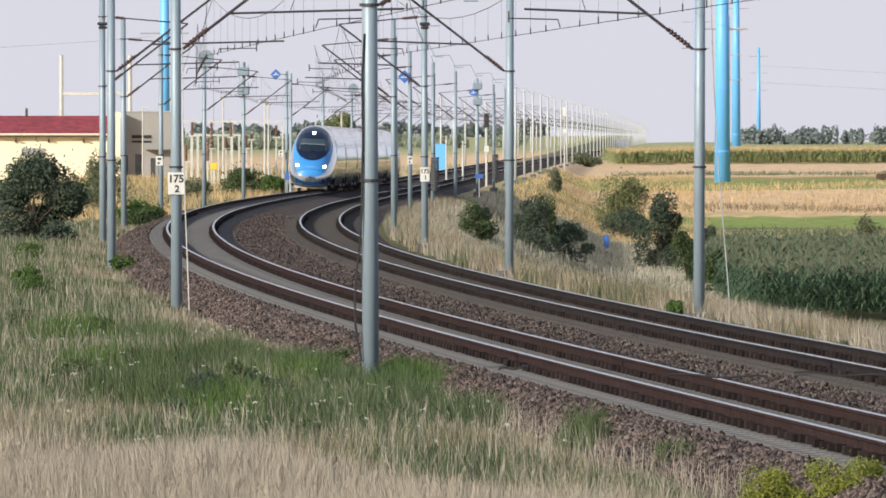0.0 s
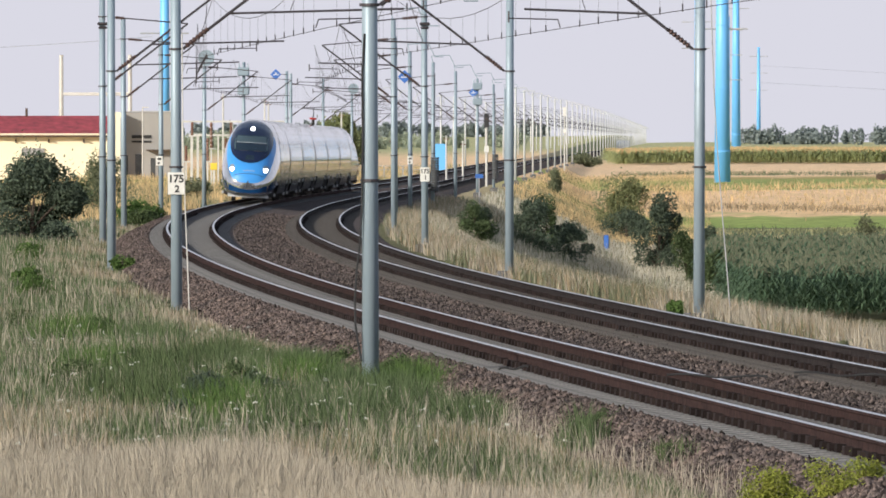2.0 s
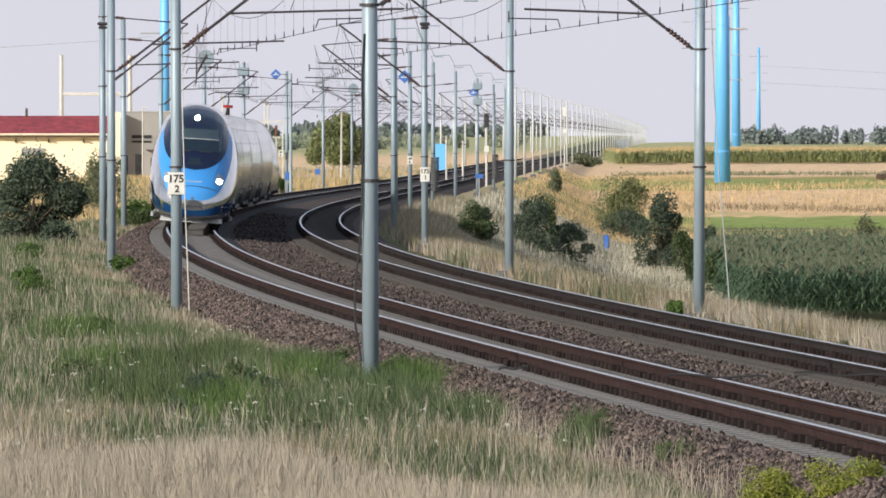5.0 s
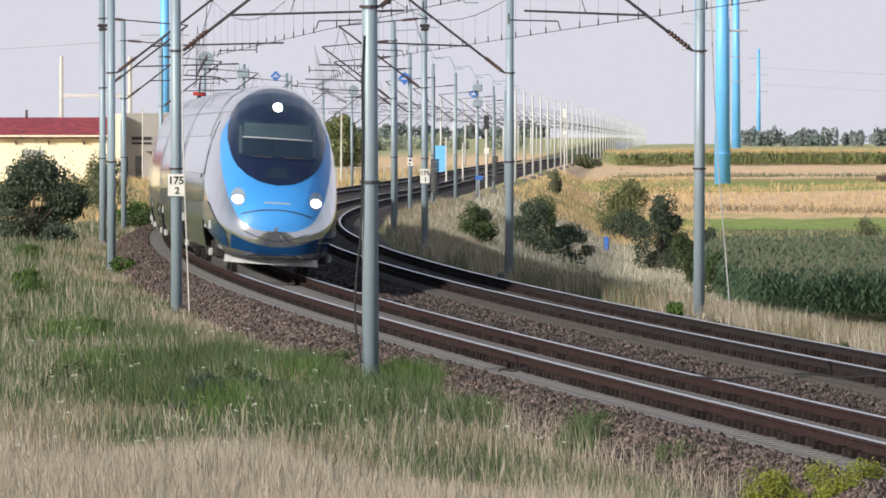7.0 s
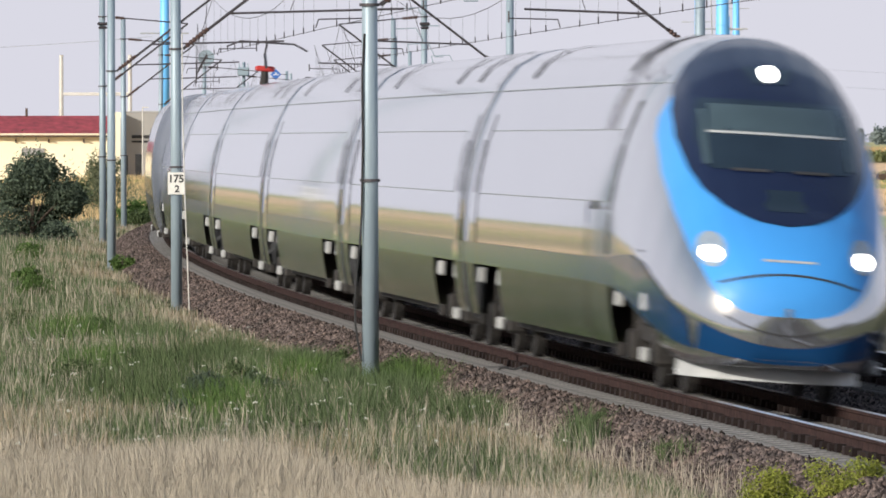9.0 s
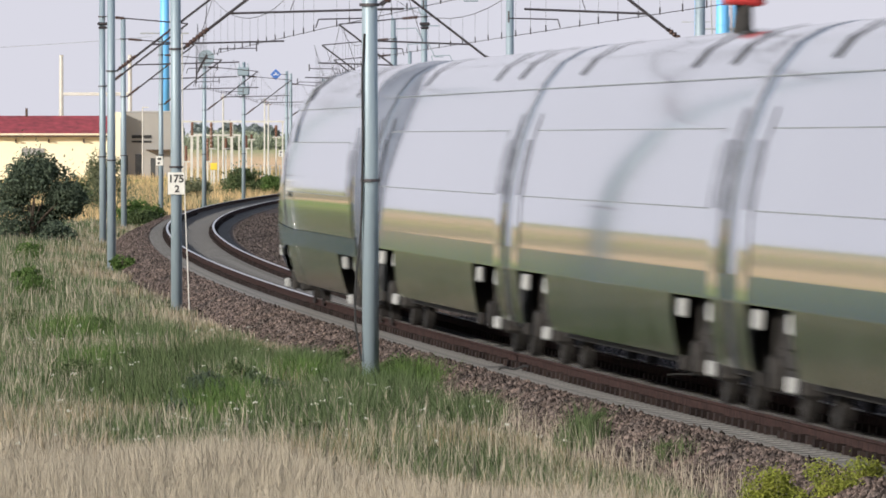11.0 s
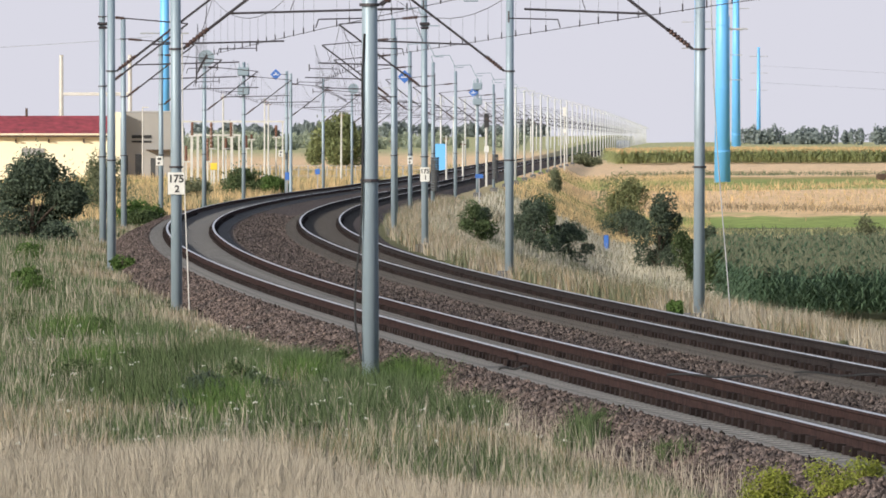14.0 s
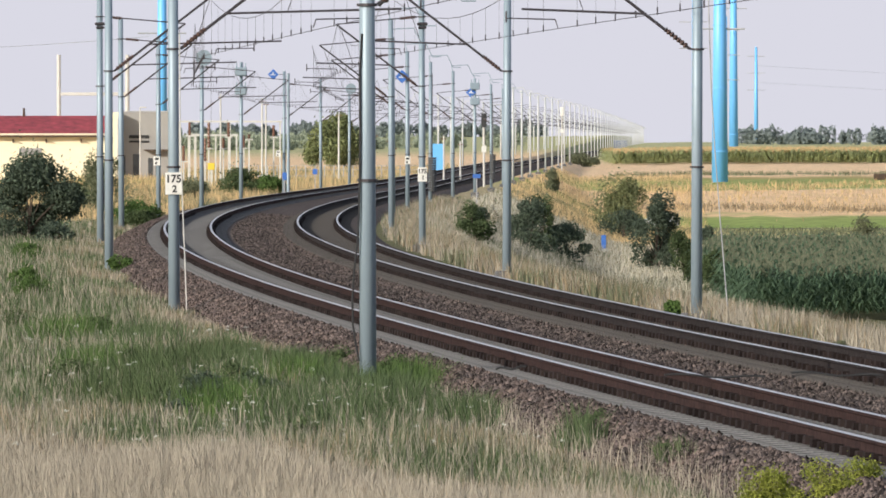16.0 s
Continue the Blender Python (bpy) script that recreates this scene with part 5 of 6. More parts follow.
def build_depot():
    y0 = 1070.0
    h = tagged(new("depot_building"), "long yellow plastered building with a red sheet roof", "building")
    z0 = float(ground_z(np.array(-45.0), np.array(y0))) - 0.3
    block("wall", -66, -34.75, y0, y0 + 12, z0, 3.35, PLASTER, h)
    bm = bmesh.new()
    v = [bm.verts.new(p) for p in ((-67, y0 - 0.9, 3.42), (-35.4, y0 - 0.9, 3.42), (-35.4, y0 + 6, 5.40), (-67, y0 + 6, 5.40), (-67, y0 + 12.9, 3.42), (-35.4, y0 + 12.9, 3.42),
                                   (-67, y0 - 0.9, 3.30), (-35.4, y0 - 0.9, 3.30), (-67, y0 + 12.9, 3.30), (-35.4, y0 + 12.9, 3.30))]
    for q in ((0, 1, 2, 3), (3, 2, 5, 4), (6, 7, 1, 0), (4, 5, 9, 8), (7, 9, 5, 2, 1), (0, 3, 4, 8, 6), (6, 8, 9, 7)):
        bm.faces.new([v[i] for i in q])
    roof = part("roof", bm, ROOF_RED, h, "faded red sheet roof")
    for x in np.arange(-66, -36, 1.6):
        block("roof_seam", x, x + 0.06, y0 - 0.88, y0 - 0.80, 3.43, 3.47, ROOF_RED, roof)
    block("fascia", -67, -35.4, y0 - 1.0, y0 - 0.91, 3.32, 3.52, CREAM, roof, "cream fascia board")
    block("eaves", -67, -35.4, y0 - 0.9, y0 - 0.02, 3.12, 3.29, DARK_WOOD, roof, "dark eaves")
    for x in (-45.2, -41.7, -38.0, -49, -53):
        bm = bmesh.new()
        box(bm, (x, y0 - 0.45, 2.85), (0.16, 0.8, 0.14))
        box(bm, (x, y0 - 0.12, 2.72), (0.16, 0.2, 0.4))
        part("bracket", bm, DARK_WOOD, h, "dark timber bracket")
    w = block("window", -44.6, -42.2, y0 - 0.06, y0 + 0.05, 1.15, 1.95, VENT, h, "pale grey louvred window")
    for k in range(5):
        block("louvre", -44.6, -42.2, y0 - 0.12, y0 - 0.07, 1.2 + 0.15 * k, 1.29 + 0.15 * k, GREY_WALL, w)
    block("corner_tower", -34.72, -34.0, y0 - 0.2, y0 + 8, z0, 5.75, PLASTER, h, "yellow corner wall")
    bm = bmesh.new()
    tube(bm, (-44.3, y0 + 5.8, 5.2), (-44.3, y0 + 5.8, 6.2), 0.14, 0.12, 8)
    part("flue", bm, DARK_WOOD, h, "dark roof flue")
    g = tagged(new("grey_annex"), "flat-roofed grey clad annex with dark doors and a canopy", "building")
    ya = y0 + 2
    block("wall", -33.9, -28.2, ya, ya + 12, z0, 5.75, GREY_WALL, g)
    block("parapet", -34.0, -28.1, ya - 0.06, ya + 12.1, 5.76, 5.9, VENT, g)
    for x0, x1, zt in ((-33.8, -33.4, 1.2), (-32.6, -31.9, 1.3), (-31.0, -30.5, 0.9), (-30.2, -29.7, 0.9)):
        block("door", x0, x1, ya - 0.05, ya + 0.05, z0 + 0.3, zt, PANE, g, "dark glazed door")
    bm = bmesh.new()
    box(bm, (-30.1, ya - 0.7, 1.75), (2.6, 1.3, 0.12), m=None)
    part("canopy", bm, DARK_WOOD, g, "dark door canopy")
    for z, s in ((3.0, 0.34), (2.55, 0.2)):
        block("sign_bar", -33.0, -30.9, ya - 0.1, ya - 0.03, z, z + s, BLACK, g, "dark unreadable lettering bar")
    for x in (-31.6, -33.95):
        lp = tagged(new("lamp_post"), "slender white lamp post beside the depot", "lamp post", "lamp posts")
        bm = bmesh.new()
        tube(bm, (x, y0 - 6, z0), (x, y0 - 6, 6.2 if x > -33 else 5.0), 0.09, 0.06, 8)
        part("pole", bm, YARD_WHITE, lp)
        bm = bmesh.new()
        box(bm, (x + 0.3, y0 - 6, (6.25 if x > -33 else 5.05)), (0.7, 0.2, 0.12), bevel=0.02)
        part("lamp_head", bm, YARD_WHITE, lp)
    # white portal behind the depot
    p = tagged(new("line_portal"), "white steel line portal behind the depot", "portal")
    yp = 1150.0
    for x in (-43.4, -35.6):
        bm = bmesh.new()
        tube(bm, (x, yp, -1.5), (x, yp, 12.5), 0.28, 0.22, 8)
        part("post", bm, YARD_WHITE, p)
    bm = bmesh.new()
    box(bm, (-39.5, yp, 8.05), (8.0, 0.3, 0.36), bevel=0.04)
    part("crossbeam", bm, YARD_WHITE, p)


def build_pylons():
    # place, distance, base height, radius at base and top, top height
    for x, y, r0, r1, zt in ((33.15, 1200, 0.98, 0.62, 30), (65.2, 2250, 1.05, 0.6, 46), (63.0, 2230, 0.3, 0.2, 30), (103.0, 3300, 0.75, 0.4, 33.0), (-34.4, 1250, 0.66, 0.5, 30),
                             (53.0, 2120, 0.35, 0.25, 36)):
        t = tagged(new("power_pylon"), "light blue tapered tubular steel power pylon", "pylon", "power pylons")
        zb = float(ground_z(np.array(x), np.array(float(y)))) - 0.5
        bm = bmesh.new()
        tube(bm, (x, y, zb), (x, y, zt), r0, r1, 20)
        smooth_all(part("shaft", bm, PYLON_BLUE, t))
        for z in np.arange(zb + 4, zt, 7.5):
            k = (z - zb) / (zt - zb)
            bm = bmesh.new()
            tube(bm, (x, y, z), (x, y, z + 0.12), r0 + (r1 - r0) * k + 0.04, seg=20)
            part("flange", bm, PYLON_BLUE, t)
        for z in (zt - 3, zt - 8.5, zt - 14):
            bm = bmesh.new()
            tube(bm, (x - 3.0, y, z), (x + 3.0, y, z), 0.09, seg=6)
            part("crossarm", bm, VENT, t, "thin grey crossarm")


def build_yard():
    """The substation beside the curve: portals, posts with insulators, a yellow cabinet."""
    y = 900.0
    gz = float(ground_z(np.array(-16.0), np.array(y)))
    u = lambda px: (px - 784) / 19.9
    zz = lambda py: 2.88 - (py - 247) / 19.9
    for i, (a, b, zt) in enumerate(((322, 500, 217), (343, 418, 241), (326, 352, 240))):
        p = tagged(new("yard_portal"), "white steel substation portal with busbars", "portal", "substation portals")
        yy = y + i * 12
        for px in (a, (a + b) / 2, b):
            bm = bmesh.new()
            box(bm, (u(px), yy, (gz + zz(zt)) / 2), (0.13, 0.13, zz(zt) - gz))
            part("post", bm, YARD_WHITE, p)
        bm = bmesh.new()
        box(bm, ((u(a) + u(b)) / 2, yy, zz(zt) + 0.08), (u(b) - u(a) + 0.3, 0.16, 0.16))
        part("beam", bm, YARD_WHITE, p)
    rs = random.Random(9)
    for px, top, base in ((343, 217, 240), (377, 217, 262), (413, 217, 242), (489, 222, 242), (335, 258, 285), (402, 245, 262), (436, 240, 262), (372, 245, 285), (447, 238, 246)):
        t = tagged(new("post_insulator"), "brown ribbed post insulator on a white stand", "insulator", "post insulators")
        x, yy = u(px), y - 6 + rs.uniform(-6, 6)
        bm = bmesh.new()
        lathe(bm, [(x, yy, zz(base) + (zz(top) - zz(base)) * k / 12) for k in range(13)], [0.15 if k % 2 else 0.09 for k in range(13)])
        part("porcelain", bm, YARD_BROWN, t, "brown ribbed porcelain")
        bm = bmesh.new()
        box(bm, (x, yy, (gz + zz(base)) / 2), (0.13, 0.13, zz(base) - gz))
        box(bm, (x, yy, zz(base) - 0.05), (0.7, 0.3, 0.1))
        part("stand", bm, YARD_WHITE, t)
    for px, top in ((386, 165), (461, 172), (468, 178), (600, 198), (665, 235), (700, 258), (692, 245), (820, 250), (790, 240)):
        t = tagged(new("yard_post"), "slim pale concrete post", "post", "pale posts")
        x, yy = u(px), y + 20
        bm = bmesh.new()
        tube(bm, (x, yy, gz - 0.3), (x, yy, zz(top)), 0.10, 0.07, 8)
        part("shaft", bm, YARD_WHITE, t)
        bm = bmesh.new()
        box(bm, (x, yy, zz(top) - 0.3), (0.5, 0.08, 0.08))
        part("crossarm", bm, YARD_BROWN, t)
    c = tagged(new("switch_cabinet"), "bright yellow switch cabinet on a stand", "cabinet")
    block("body", u(379), u(391), y - 15, y - 14.5, zz(300), zz(288), YELLOW_BOX, c, bevel=0.03)
    block("stand", u(383), u(387), y - 14.9, y - 14.6, gz - 0.1, zz(300), YARD_WHITE, c)
    f = tagged(new("mesh_fence"), "low wire mesh fence across the dry field", "fence")
    for i in range(22):
        x = -20 + i * 0.9
        bm = bmesh.new()
        tube(bm, (x, 960, -1.6), (x, 960, 0.4), 0.05, seg=5)
        part("fence_post", bm, VENT, f)
    for z in (-0.6, 0.0, 0.36):
        block("rail", -20, -1.1, 959.98, 960.02, z, z + 0.04, VENT, f)


def board(name, c, w, h, mat, label, category, back=None, group=""):
    t = tagged(new(name), label, category, group)
    block("panel", c[0] - w / 2, c[0] + w / 2, c[1], c[1] + 0.02, c[2] - h / 2, c[2] + h / 2, mat, t, bevel=0.006)
    return t


def lettering(text, c, size, parent):
    cu = bpy.data.curves.new("lettering", "FONT")
    cu.body, cu.size, cu.extrude = text, size, 0.002
    cu.offset = 0.006
    cu.align_x, cu.align_y = "CENTER", "CENTER"
    cu.materials.append(BLACK)
    tmp = bpy.data.objects.new("tmp", cu)
    scene.collection.objects.link(tmp)
    dg = bpy.context.evaluated_depsgraph_get()
    me = bpy.data.meshes.new_from_object(tmp.evaluated_get(dg))
    bpy.data.objects.remove(tmp)
    ob = new("lettering", me)
    ob.parent = parent
    ob.matrix_basis = Matrix.Translation(c) @ Matrix.Rotation(radians(90), 4, "X")
    return ob


def spot(px, py, y):
    return ((px - 784) / 17900 * y, y, 2.88 - (py - 247) / 17900 * y)


def build_signs():
    x, y, z = spot(311.5, 325, 194.3)
    b = board("kilometre_board", (x, y, z), 0.315, 0.425, WHITE, "white kilometre board lettered 175 over 2", "sign", group="track signs")
    lettering("175", (x, y - 0.004, z + 0.085), 0.205, b)
    lettering("2", (x + 0.02, y - 0.004, z - 0.11), 0.185, b)
    for i, (px, py, yy, w, h) in enumerate(((752, 309, 324.6, 0.30, 0.46), (282, 285, 454.6, 0.30, 0.42), (726, 284, 519.6, 0.28, 0.40), (497, 272, 651.6, 0.3, 0.4))):
        x, y, z = spot(px, py, yy)
        b = board("kilometre_board", (x, y, z), w, h, WHITE, "white kilometre board with small dark marks on a mast", "sign", group="track signs")
        if i == 0:
            lettering("175", (x, y - 0.004, z + 0.095), 0.19, b)
            lettering("1", (x + 0.02, y - 0.004, z - 0.11), 0.19, b)
            b["label"] = "white kilometre board lettered 175 over 1"
            continue
        for dz in (0.09, -0.10):
            block("mark", x - 0.08, x + 0.08 * (1 if dz > 0 else 0.1), y - 0.01, y - 0.002, z + dz - 0.05, z + dz + 0.05, BLACK, b)
    # blue diamonds hung from the overhead line
    for px, py, yy in ((488, 132, 651.7), (716, 136, 519.7), (838, 164, 721.7)):
        x, y, z = spot(px, py, yy)
        t = tagged(new("diamond_sign"), "blue diamond catenary sign with a white mark", "sign", "diamond signs")
        bm = bmesh.new()
        box(bm, (0, 0, 0), (0.5, 0.02, 0.5), m=Matrix.Translation((x, y, z)) @ Matrix.Rotation(radians(45), 4, "Y"), bevel=0.006)
        part("panel", bm, BLUE_SIGN, t)
        block("mark", x - 0.18, x + 0.18, y - 0.02, y - 0.012, z - 0.05, z, WHITE, t, "white bar")
        block("mark", x - 0.05, x + 0.05, y - 0.02, y - 0.012, z + 0.03, z + 0.12, WHITE, t, "white bar")
        bm = bmesh.new()
        i = [652, 520, 722].index(round(y + 0.3))
        mx = float(one((652, 520, 722)[i], (LEFT_AT[8], RIGHT_AT[6], RIGHT_AT[9])[i]).x)
        tube(bm, (x, y + 0.03, z), (mx, y + 0.25, z), 0.02, seg=5)
        part("hanger", bm, WIRE, t)
    for px, py, yy, w, h in ((508, 312, 648, 0.28, 0.5), (562, 304, 716, 0.34, 0.4), (848, 312, 640, 0.5, 0.26)):
        x, y, z = spot(px, py, yy)
        b = board("track_marker", (x, y, z), w, h, BLUE_SIGN, "small blue track marker on a post", "sign", group="track signs")
        gz = float(ground_z(np.array(x), np.array(y)))
        block("stake", x - 0.03, x + 0.03, y + 0.021, y + 0.06, gz - 0.1, z, VENT, b)
    x, y, z = spot(1073, 440, 748)
    k = tagged(new("cable_cabinet"), "blue plastic cable cabinet on a pale base", "cabinet")
    gz = float(ground_z(np.array(x), np.array(y)))
    block("body", x - 0.18, x + 0.18, y - 0.15, y + 0.15, gz + 0.22, gz + 1.25, BLUE_SIGN, k, bevel=0.03)
    block("base", x - 0.28, x + 0.28, y - 0.25, y + 0.25, gz - 0.3, gz + 0.22, WHITE, k, bevel=0.02)
    # a far signal and its cabinet, a blue container at the end of the straight
    for px, yy, zt, head, lab in ((861, 860, 4.4, RUBBER, "white railway signal mast with a dark lamp head"), (999, 1280, 6.3, WHITE, "white railway signal mast with a pale head")):
        s = tagged(new("signal_mast"), lab, "signal", "signals")
        x, y, z = spot(px, 245, yy)
        gz = float(ground_z(np.array(x), np.array(y)))
        bm = bmesh.new()
        tube(bm, (x, y, gz), (x, y, zt), 0.1, seg=8)
        part("post", bm, YARD_WHITE, s)
        block("lamp_head", x - 0.22, x + 0.22, y - 0.2, y - 0.02, zt - 0.5, zt + 0.7, head, s, "signal head", 0.05)
        block("plate", x - 0.2, x + 0.2, y - 0.14, y - 0.11, zt - 2.6, zt - 2.1, WHITE, s, "white plate")
    b = tagged(new("far_container"), "blue metal container beside the distant track", "container")
    x, y, z = spot(1103, 251, 3000)
    block("body", x - 1.9, x + 1.9, y, y + 6, -0.6, 2.6, DEEP_BLUE, b, bevel=0.05)
    hb = tagged(new("straw_bale"), "dark weathered straw bale on the field edge", "straw bale")
    x, y, z = spot(1564, 316, 1225)
    gz = float(ground_z(np.array(x), np.array(y)))
    block("bale", x - 0.9, x + 0.9, y - 0.5, y + 0.5, gz - 0.05, gz + 0.75, DARK_WOOD, hb, bevel=0.12)
    k2 = tagged(new("track_cabinet"), "pale blue relay cabinet beside the track", "cabinet")
    x, y, z = spot(778, 272, 1100)
    block("body", x - 0.8, x + 0.8, y, y + 1, -1.4, 2.4, PYLON_BLUE, k2, bevel=0.04)


def polywire(name, pts, r, mat, label, category):
    bm = bmesh.new()
    lathe(bm, pts, [r] * len(pts), 6)
    return tagged(part(name, bm, mat), label, category)


def build_cables():
    y = 130.7
    pts = [spot(px, py, y) for px, py in ((645, 60), (641, 130), (642, 250), (640, 380), (637, 430), (631, 480), (628, 530), (629, 575), (634, 610), (640, 640))]
    polywire("earthing_cable", pts, 0.014, CABLE, "black earthing cable hanging beside a mast", "cable")
    y = 196.5
    pts = [spot(px, py, y) for px, py in ((1257, -40), (1263, 150), (1270, 270), (1280, 400), (1286, 470), (1292, 545))]
    polywire("stay_wire", pts, 0.012, VENT, "pale slack stay wire beside a mast", "cable")
    y = 193.5
    pts = [spot(px, py, y) for px, py in ((322, 60), (323, 200), (327, 350), (331, 450), (335, 555))]
    polywire("marker_rod", pts, 0.012, YARD_WHITE, "thin white rod beside a mast", "rod")
    for a, b, yy in (((882, 654), (935, 650), 112), ((1180, 664), (1360, 668), 112.5), ((1405, 660), (1568, 666), 111)):
        p0 = spot(a[0], a[1], yy)
        p1 = spot(b[0], b[1], yy)
        pts = [tuple(np.array(p0) + (np.array(p1) - np.array(p0)) * t + np.array([0, 0, 0.015 * math.sin(9 * t)])) for t in np.linspace(0, 1, 9)]
        polywire("track_cable", pts, 0.012, CABLE, "black cable lying across the ballast", "cable")
    for k, (za, zb) in enumerate(((8.6, 9.4), (9.2, 10.1), (7.9, 8.6))):
        if k == 2:
            pts = [(-70 + 34 * t, 1240 + 10 * t, 13.6 + 2.0 * t - 1.2 * t * (1 - t)) for t in np.linspace(0, 1, 12)]
        else:
            pts = [(103 + 60 * t, 3300 + 60 * t, 27 - 5.5 * k - 3.0 * t) for t in np.linspace(0, 1, 12)]
        polywire("power_line", pts, 0.025, VENT, "thin distant power line across the sky", "power line")


def build_road_car():
    y0, y1 = 986.0, 993.0
    xs = np.linspace(23, 330, 60)
    zz = ground_z(xs, np.full_like(xs, 989.5)) + 0.05
    v, f = [], []
    for x, z in zip(xs, zz):
        v += [(x, y0, z), (x, y1, z)]
    f = [(2 * i, 2 * i + 2, 2 * i + 3, 2 * i + 1) for i in range(len(xs) - 1)]
    tagged(mesh_part("road", v, f, ASPHALT), "narrow worn asphalt country road between fields", "road", kind="structure")
    car = tagged(new("hatchback"), "silver hatchback driving along the country road", "car")
    bm = bmesh.new()
    # side outline, nose at -x
    out_ = [(-2.12, .35), (-2.15, .62), (-1.95, .80), (-1.1, .95), (-0.35, 1.40), (0.2, 1.50), (1.0, 1.47), (1.75, 1.05), (2.08, .95), (2.13, .6), (2.08, .32)]
    low = [(1.75, .28), (1.62, .58), (1.3, .68), (.98, .58), (.86, .26), (-.92, .26), (-1.02, .58), (-1.34, .68), (-1.66, .58), (-1.76, .28)]
    prof = out_ + low
    rings = []
    for s in (-0.86, -0.80, 0.80, 0.86):
        sh = 1.0 if abs(s) < 0.83 else 0.985
        rings.append([bm.verts.new((x * sh, s * (0.82 if z > 1.2 else 1.0), z if abs(s) < 0.83 else 0.3 + (z - 0.3) * 0.985)) for x, z in prof])
    n = len(prof)
    for a, b in zip(rings, rings[1:]):
        for k in range(n):
            bm.faces.new((a[k], a[(k + 1) % n], b[(k + 1) % n], b[k]))
    bm.faces.new(rings[0])
    bm.faces.new(rings[-1][::-1])
    bmesh.ops.recalc_face_normals(bm, faces=bm.faces)
    part("body", bm, CAR_PAINT, car)
    for s in (-1, 1):
        for pts in (((-0.92, .98), (-0.35, 1.36), (0.3, 1.42), (0.3, .98)), ((0.38, .98), (0.38, 1.42), (0.95, 1.40), (1.5, 1.06), (1.4, .98))):
            bm = bmesh.new()
            vs = [bm.verts.new((x, s * (0.875 if z < 1.2 else 0.735), z)) for x, z in pts]
            bm.faces.new(vs)
            part("side_window", bm, PANE, car)
    for pts in (((-1.04, 1.0), (-0.40, 1.40)), ((1.72, 1.10), (1.08, 1.46))):
        bm = bmesh.new()
        (xa, za), (xb, zb) = pts
        d = -0.02 if xa < 0 else 0.02
        bm.faces.new([bm.verts.new(p) for p in ((xa + d, -0.7, za), (xa + d, 0.7, za), (xb + d, 0.62, zb), (xb + d, -0.62, zb))])
        part("windscreen", bm, PANE, car)
    for x in (-1.34, 1.3):
        for s in (-1, 1):
            bm = bmesh.new()
            tube(bm, (x, s * 0.62, 0.31), (x, s * 0.86, 0.31), 0.31, seg=18)
            w = part("wheel", bm, RUBBER, car, "black tyre")
            bm = bmesh.new()
            tube(bm, (x, s * 0.84, 0.31), (x, s * 0.875, 0.31), 0.19, seg=14)
            part("rim", bm, PALE, w, "grey alloy rim")
    for s in (-1, 1):
        block("headlight", -2.14, -1.98, s * 0.62 - 0.14, s * 0.62 + 0.14, 0.62, 0.76, PALE, car, "clear headlight", 0.02)
        block("tail_light", 2.04, 2.13, s * 0.66 - 0.1, s * 0.66 + 0.1, 0.72, 0.95, RED, car, "red tail light", 0.02)
    return car


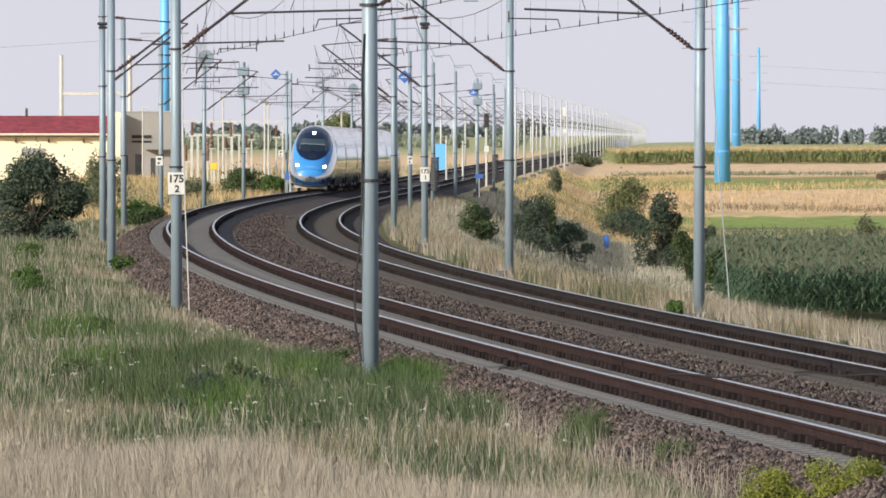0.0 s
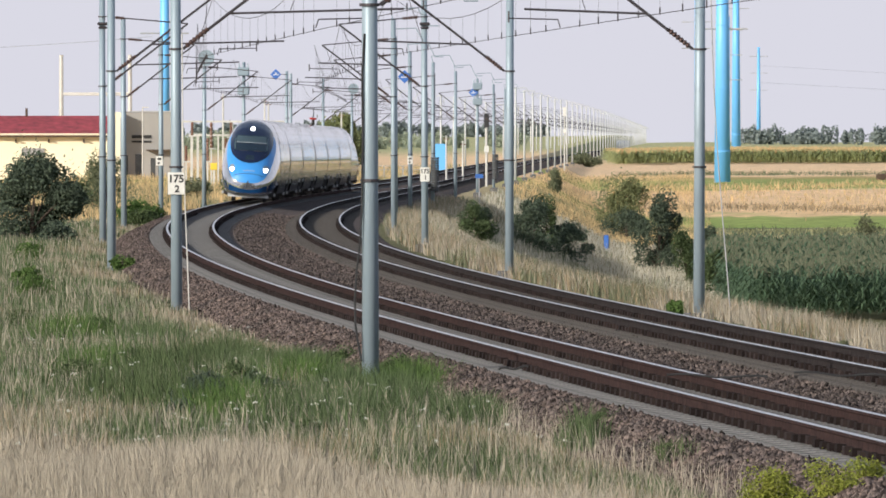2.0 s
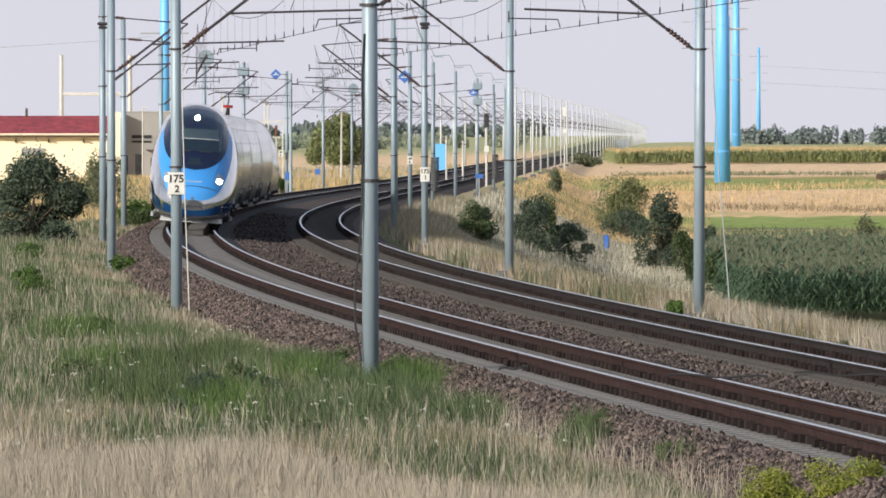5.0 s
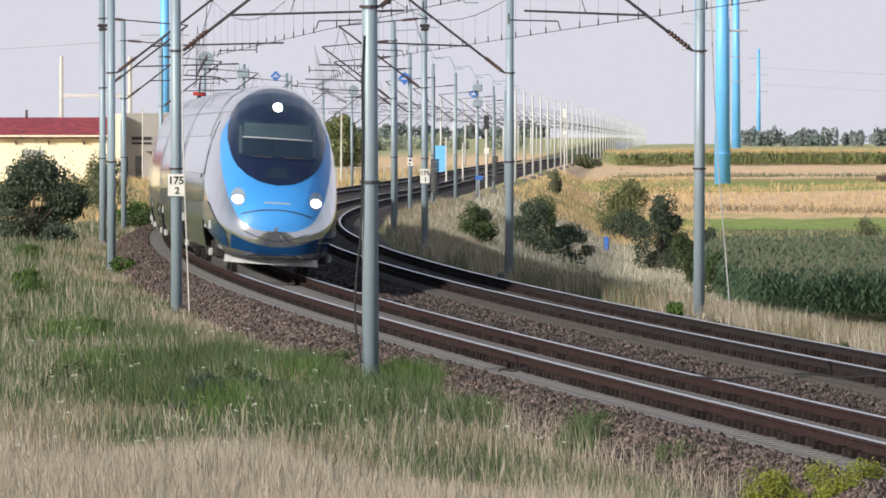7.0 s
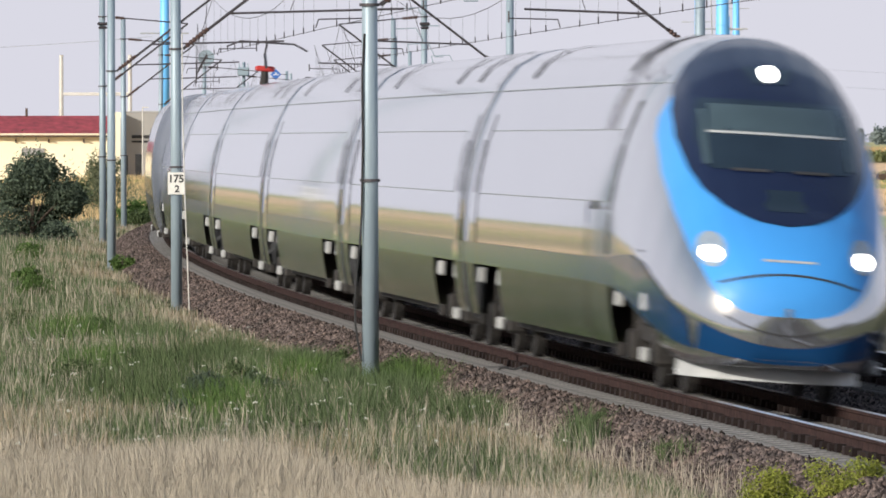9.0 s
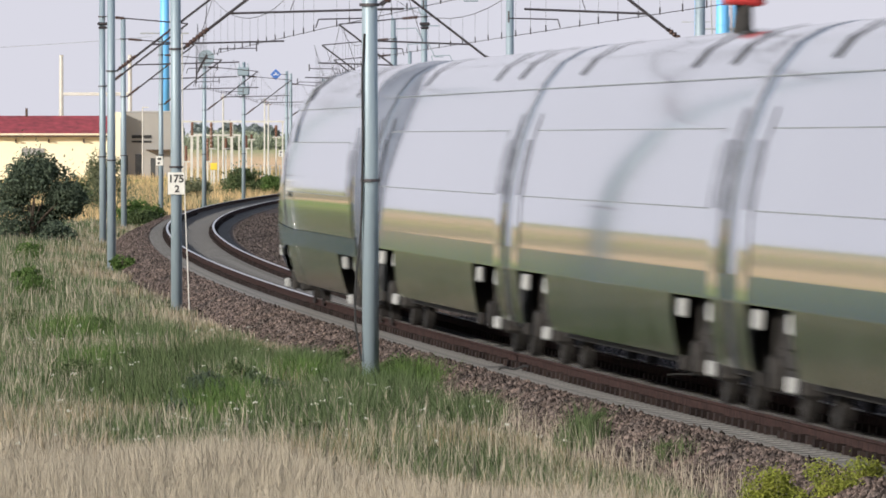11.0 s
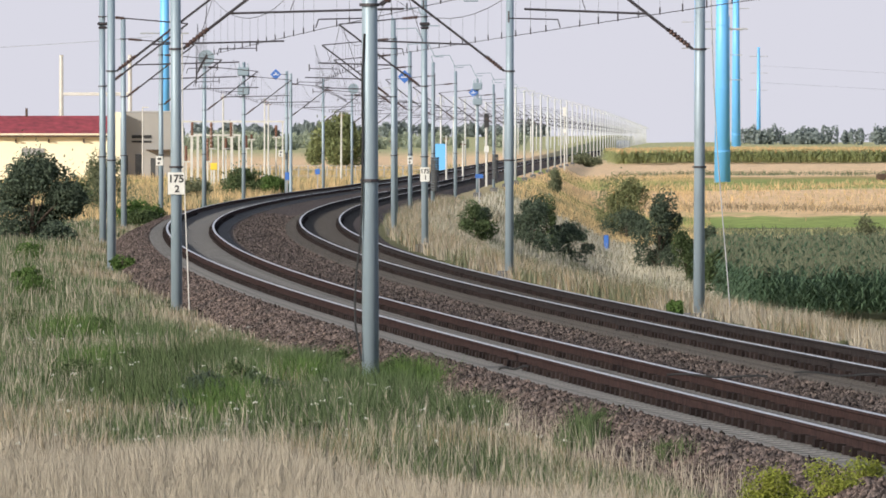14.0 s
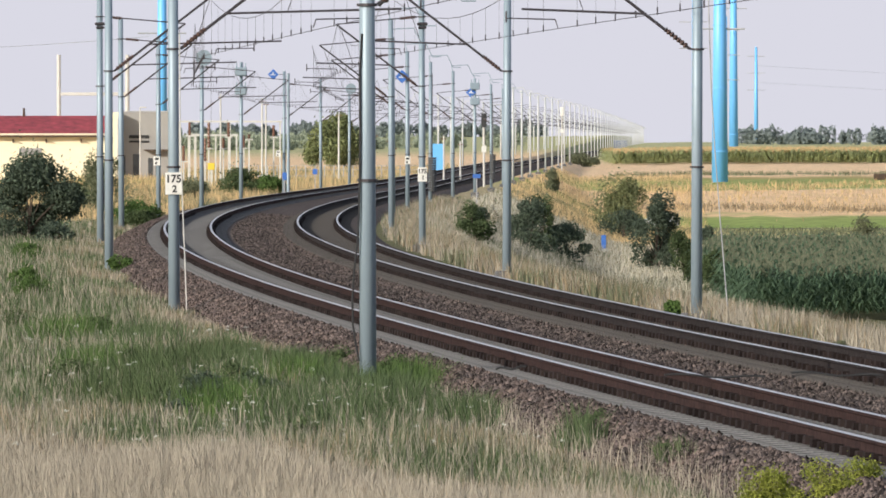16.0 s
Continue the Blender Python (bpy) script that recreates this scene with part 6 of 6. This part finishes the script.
def build_line_gear():
    """Tension wheels, weights and switch boxes on some masts."""
    for y, left, kind in ((520, True, "wheel"), (795, True, "wheel"), (585, True, "box"), (585, False, "weight"), (795, False, "weight"), (722, False, "box"), (652, True, "twin"), (325, False, "cap"), (325, True, "cap")):
        i = MAST_Y.index(y)
        p = one(y, LEFT_AT[i] if left else RIGHT_AT[i], 0.0)
        if kind == "wheel":
            t = tagged(new("line_tensioner"), "grey slotted tensioning wheel and rope on a mast", "line tensioner", "line gear")
            bm = bmesh.new()
            tube(bm, p + Vector((0.12, -0.16, 7.3)), p + Vector((0.12, -0.10, 7.3)), 0.42, seg=20)
            part("rim", bm, GALV, t)
            bm = bmesh.new()
            tube(bm, p + Vector((0.12, -0.2, 7.3)), p + Vector((0.12, 0.0, 7.3)), 0.08, seg=8)
            part("hub", bm, WIRE, t)
            bm = bmesh.new()
            tube(bm, p + Vector((0.5, -0.13, 7.2)), p + Vector((0.5, -0.13, 2.4)), 0.008, seg=4)
            part("rope", bm, WIRE, t)
        elif kind == "box":
            t = tagged(new("line_switch"), "grey switch boxes clamped to a mast", "switch", "line gear")
            for z in (7.1, 6.0):
                bm = bmesh.new()
                box(bm, p + Vector((0, -0.1, z)), (0.68, 0.55, 0.5), bevel=0.05)
                for e in (-0.25, 0, 0.25):
                    tube(bm, p + Vector((e, -0.15, z + 0.24)), p + Vector((e, -0.15, z + 0.5)), 0.05, 0.03, 6)
                part("switch_box", bm, GALV, t)
        elif kind == "weight":
            t = tagged(new("tension_weight"), "dark stacked tension weights beside a mast", "weights", "line gear")
            for k in range(14):
                bm = bmesh.new()
                tube(bm, p + Vector((0.12, -0.25, 0.2 + k * 0.14)), p + Vector((0.12, -0.25, 0.32 + k * 0.14)), 0.24, seg=12)
                part("disc", bm, BELLOWS, t)
            bm = bmesh.new()
            tube(bm, p + Vector((0.12, -0.25, 0.1)), p + Vector((0.12, -0.25, 7.0)), 0.02, seg=5)
            part("rod", bm, WIRE, t)
        elif kind == "twin":
            t = tagged(new("twin_mast"), "grey second mast standing against the first", "catenary mast", "line gear")
            bm = bmesh.new()
            tube(bm, p + Vector((0.28, -0.3, -1.2)), p + Vector((0.28, -0.3, 7.5)), 0.112, 0.095, 10)
            part("pole", bm, GALV, t)
        else:
            t = tagged(new("mast_clamp"), "dark clamp with bolts round a mast", "clamp", "line gear")
            bm = bmesh.new()
            box(bm, p + Vector((0, 0, 6.62)), (0.34, 0.34, 0.1), bevel=0.03)
            box(bm, p + Vector((0, 0, 6.5)), (0.28, 0.3, 0.08), bevel=0.03)
            part("band", bm, WIRE, t)


build_line_gear()
build_depot()
build_pylons()
build_yard()
build_signs()
build_cables()
ROAD_CAR = build_road_car()


def car_place(t):
    # steady along the road, slowing behind the shrubs at the end
    x = 33.74 + 15.3 * (14.9 - t) if t < 15.65 else 22.27 - 3.0 * (t - 15.65)
    z = float(ground_z(np.array(x), np.array(989.5))) + 0.05
    return Matrix.Translation((x, 989.5, z))


def motions():
    times = [0.5 * i for i in range(33)]
    for i, car in enumerate(TRAIN):
        off = NOSE + 26.2 * i
        walk(car, [(t, car_pose(nose_place(t) + off, i == 6)) for t in times])
    walk(ROAD_CAR, [(t, car_place(t)) for t in (0, 4, 8, 12, 14, 14.5, 15, 15.5, 15.65, 16)])


motions()
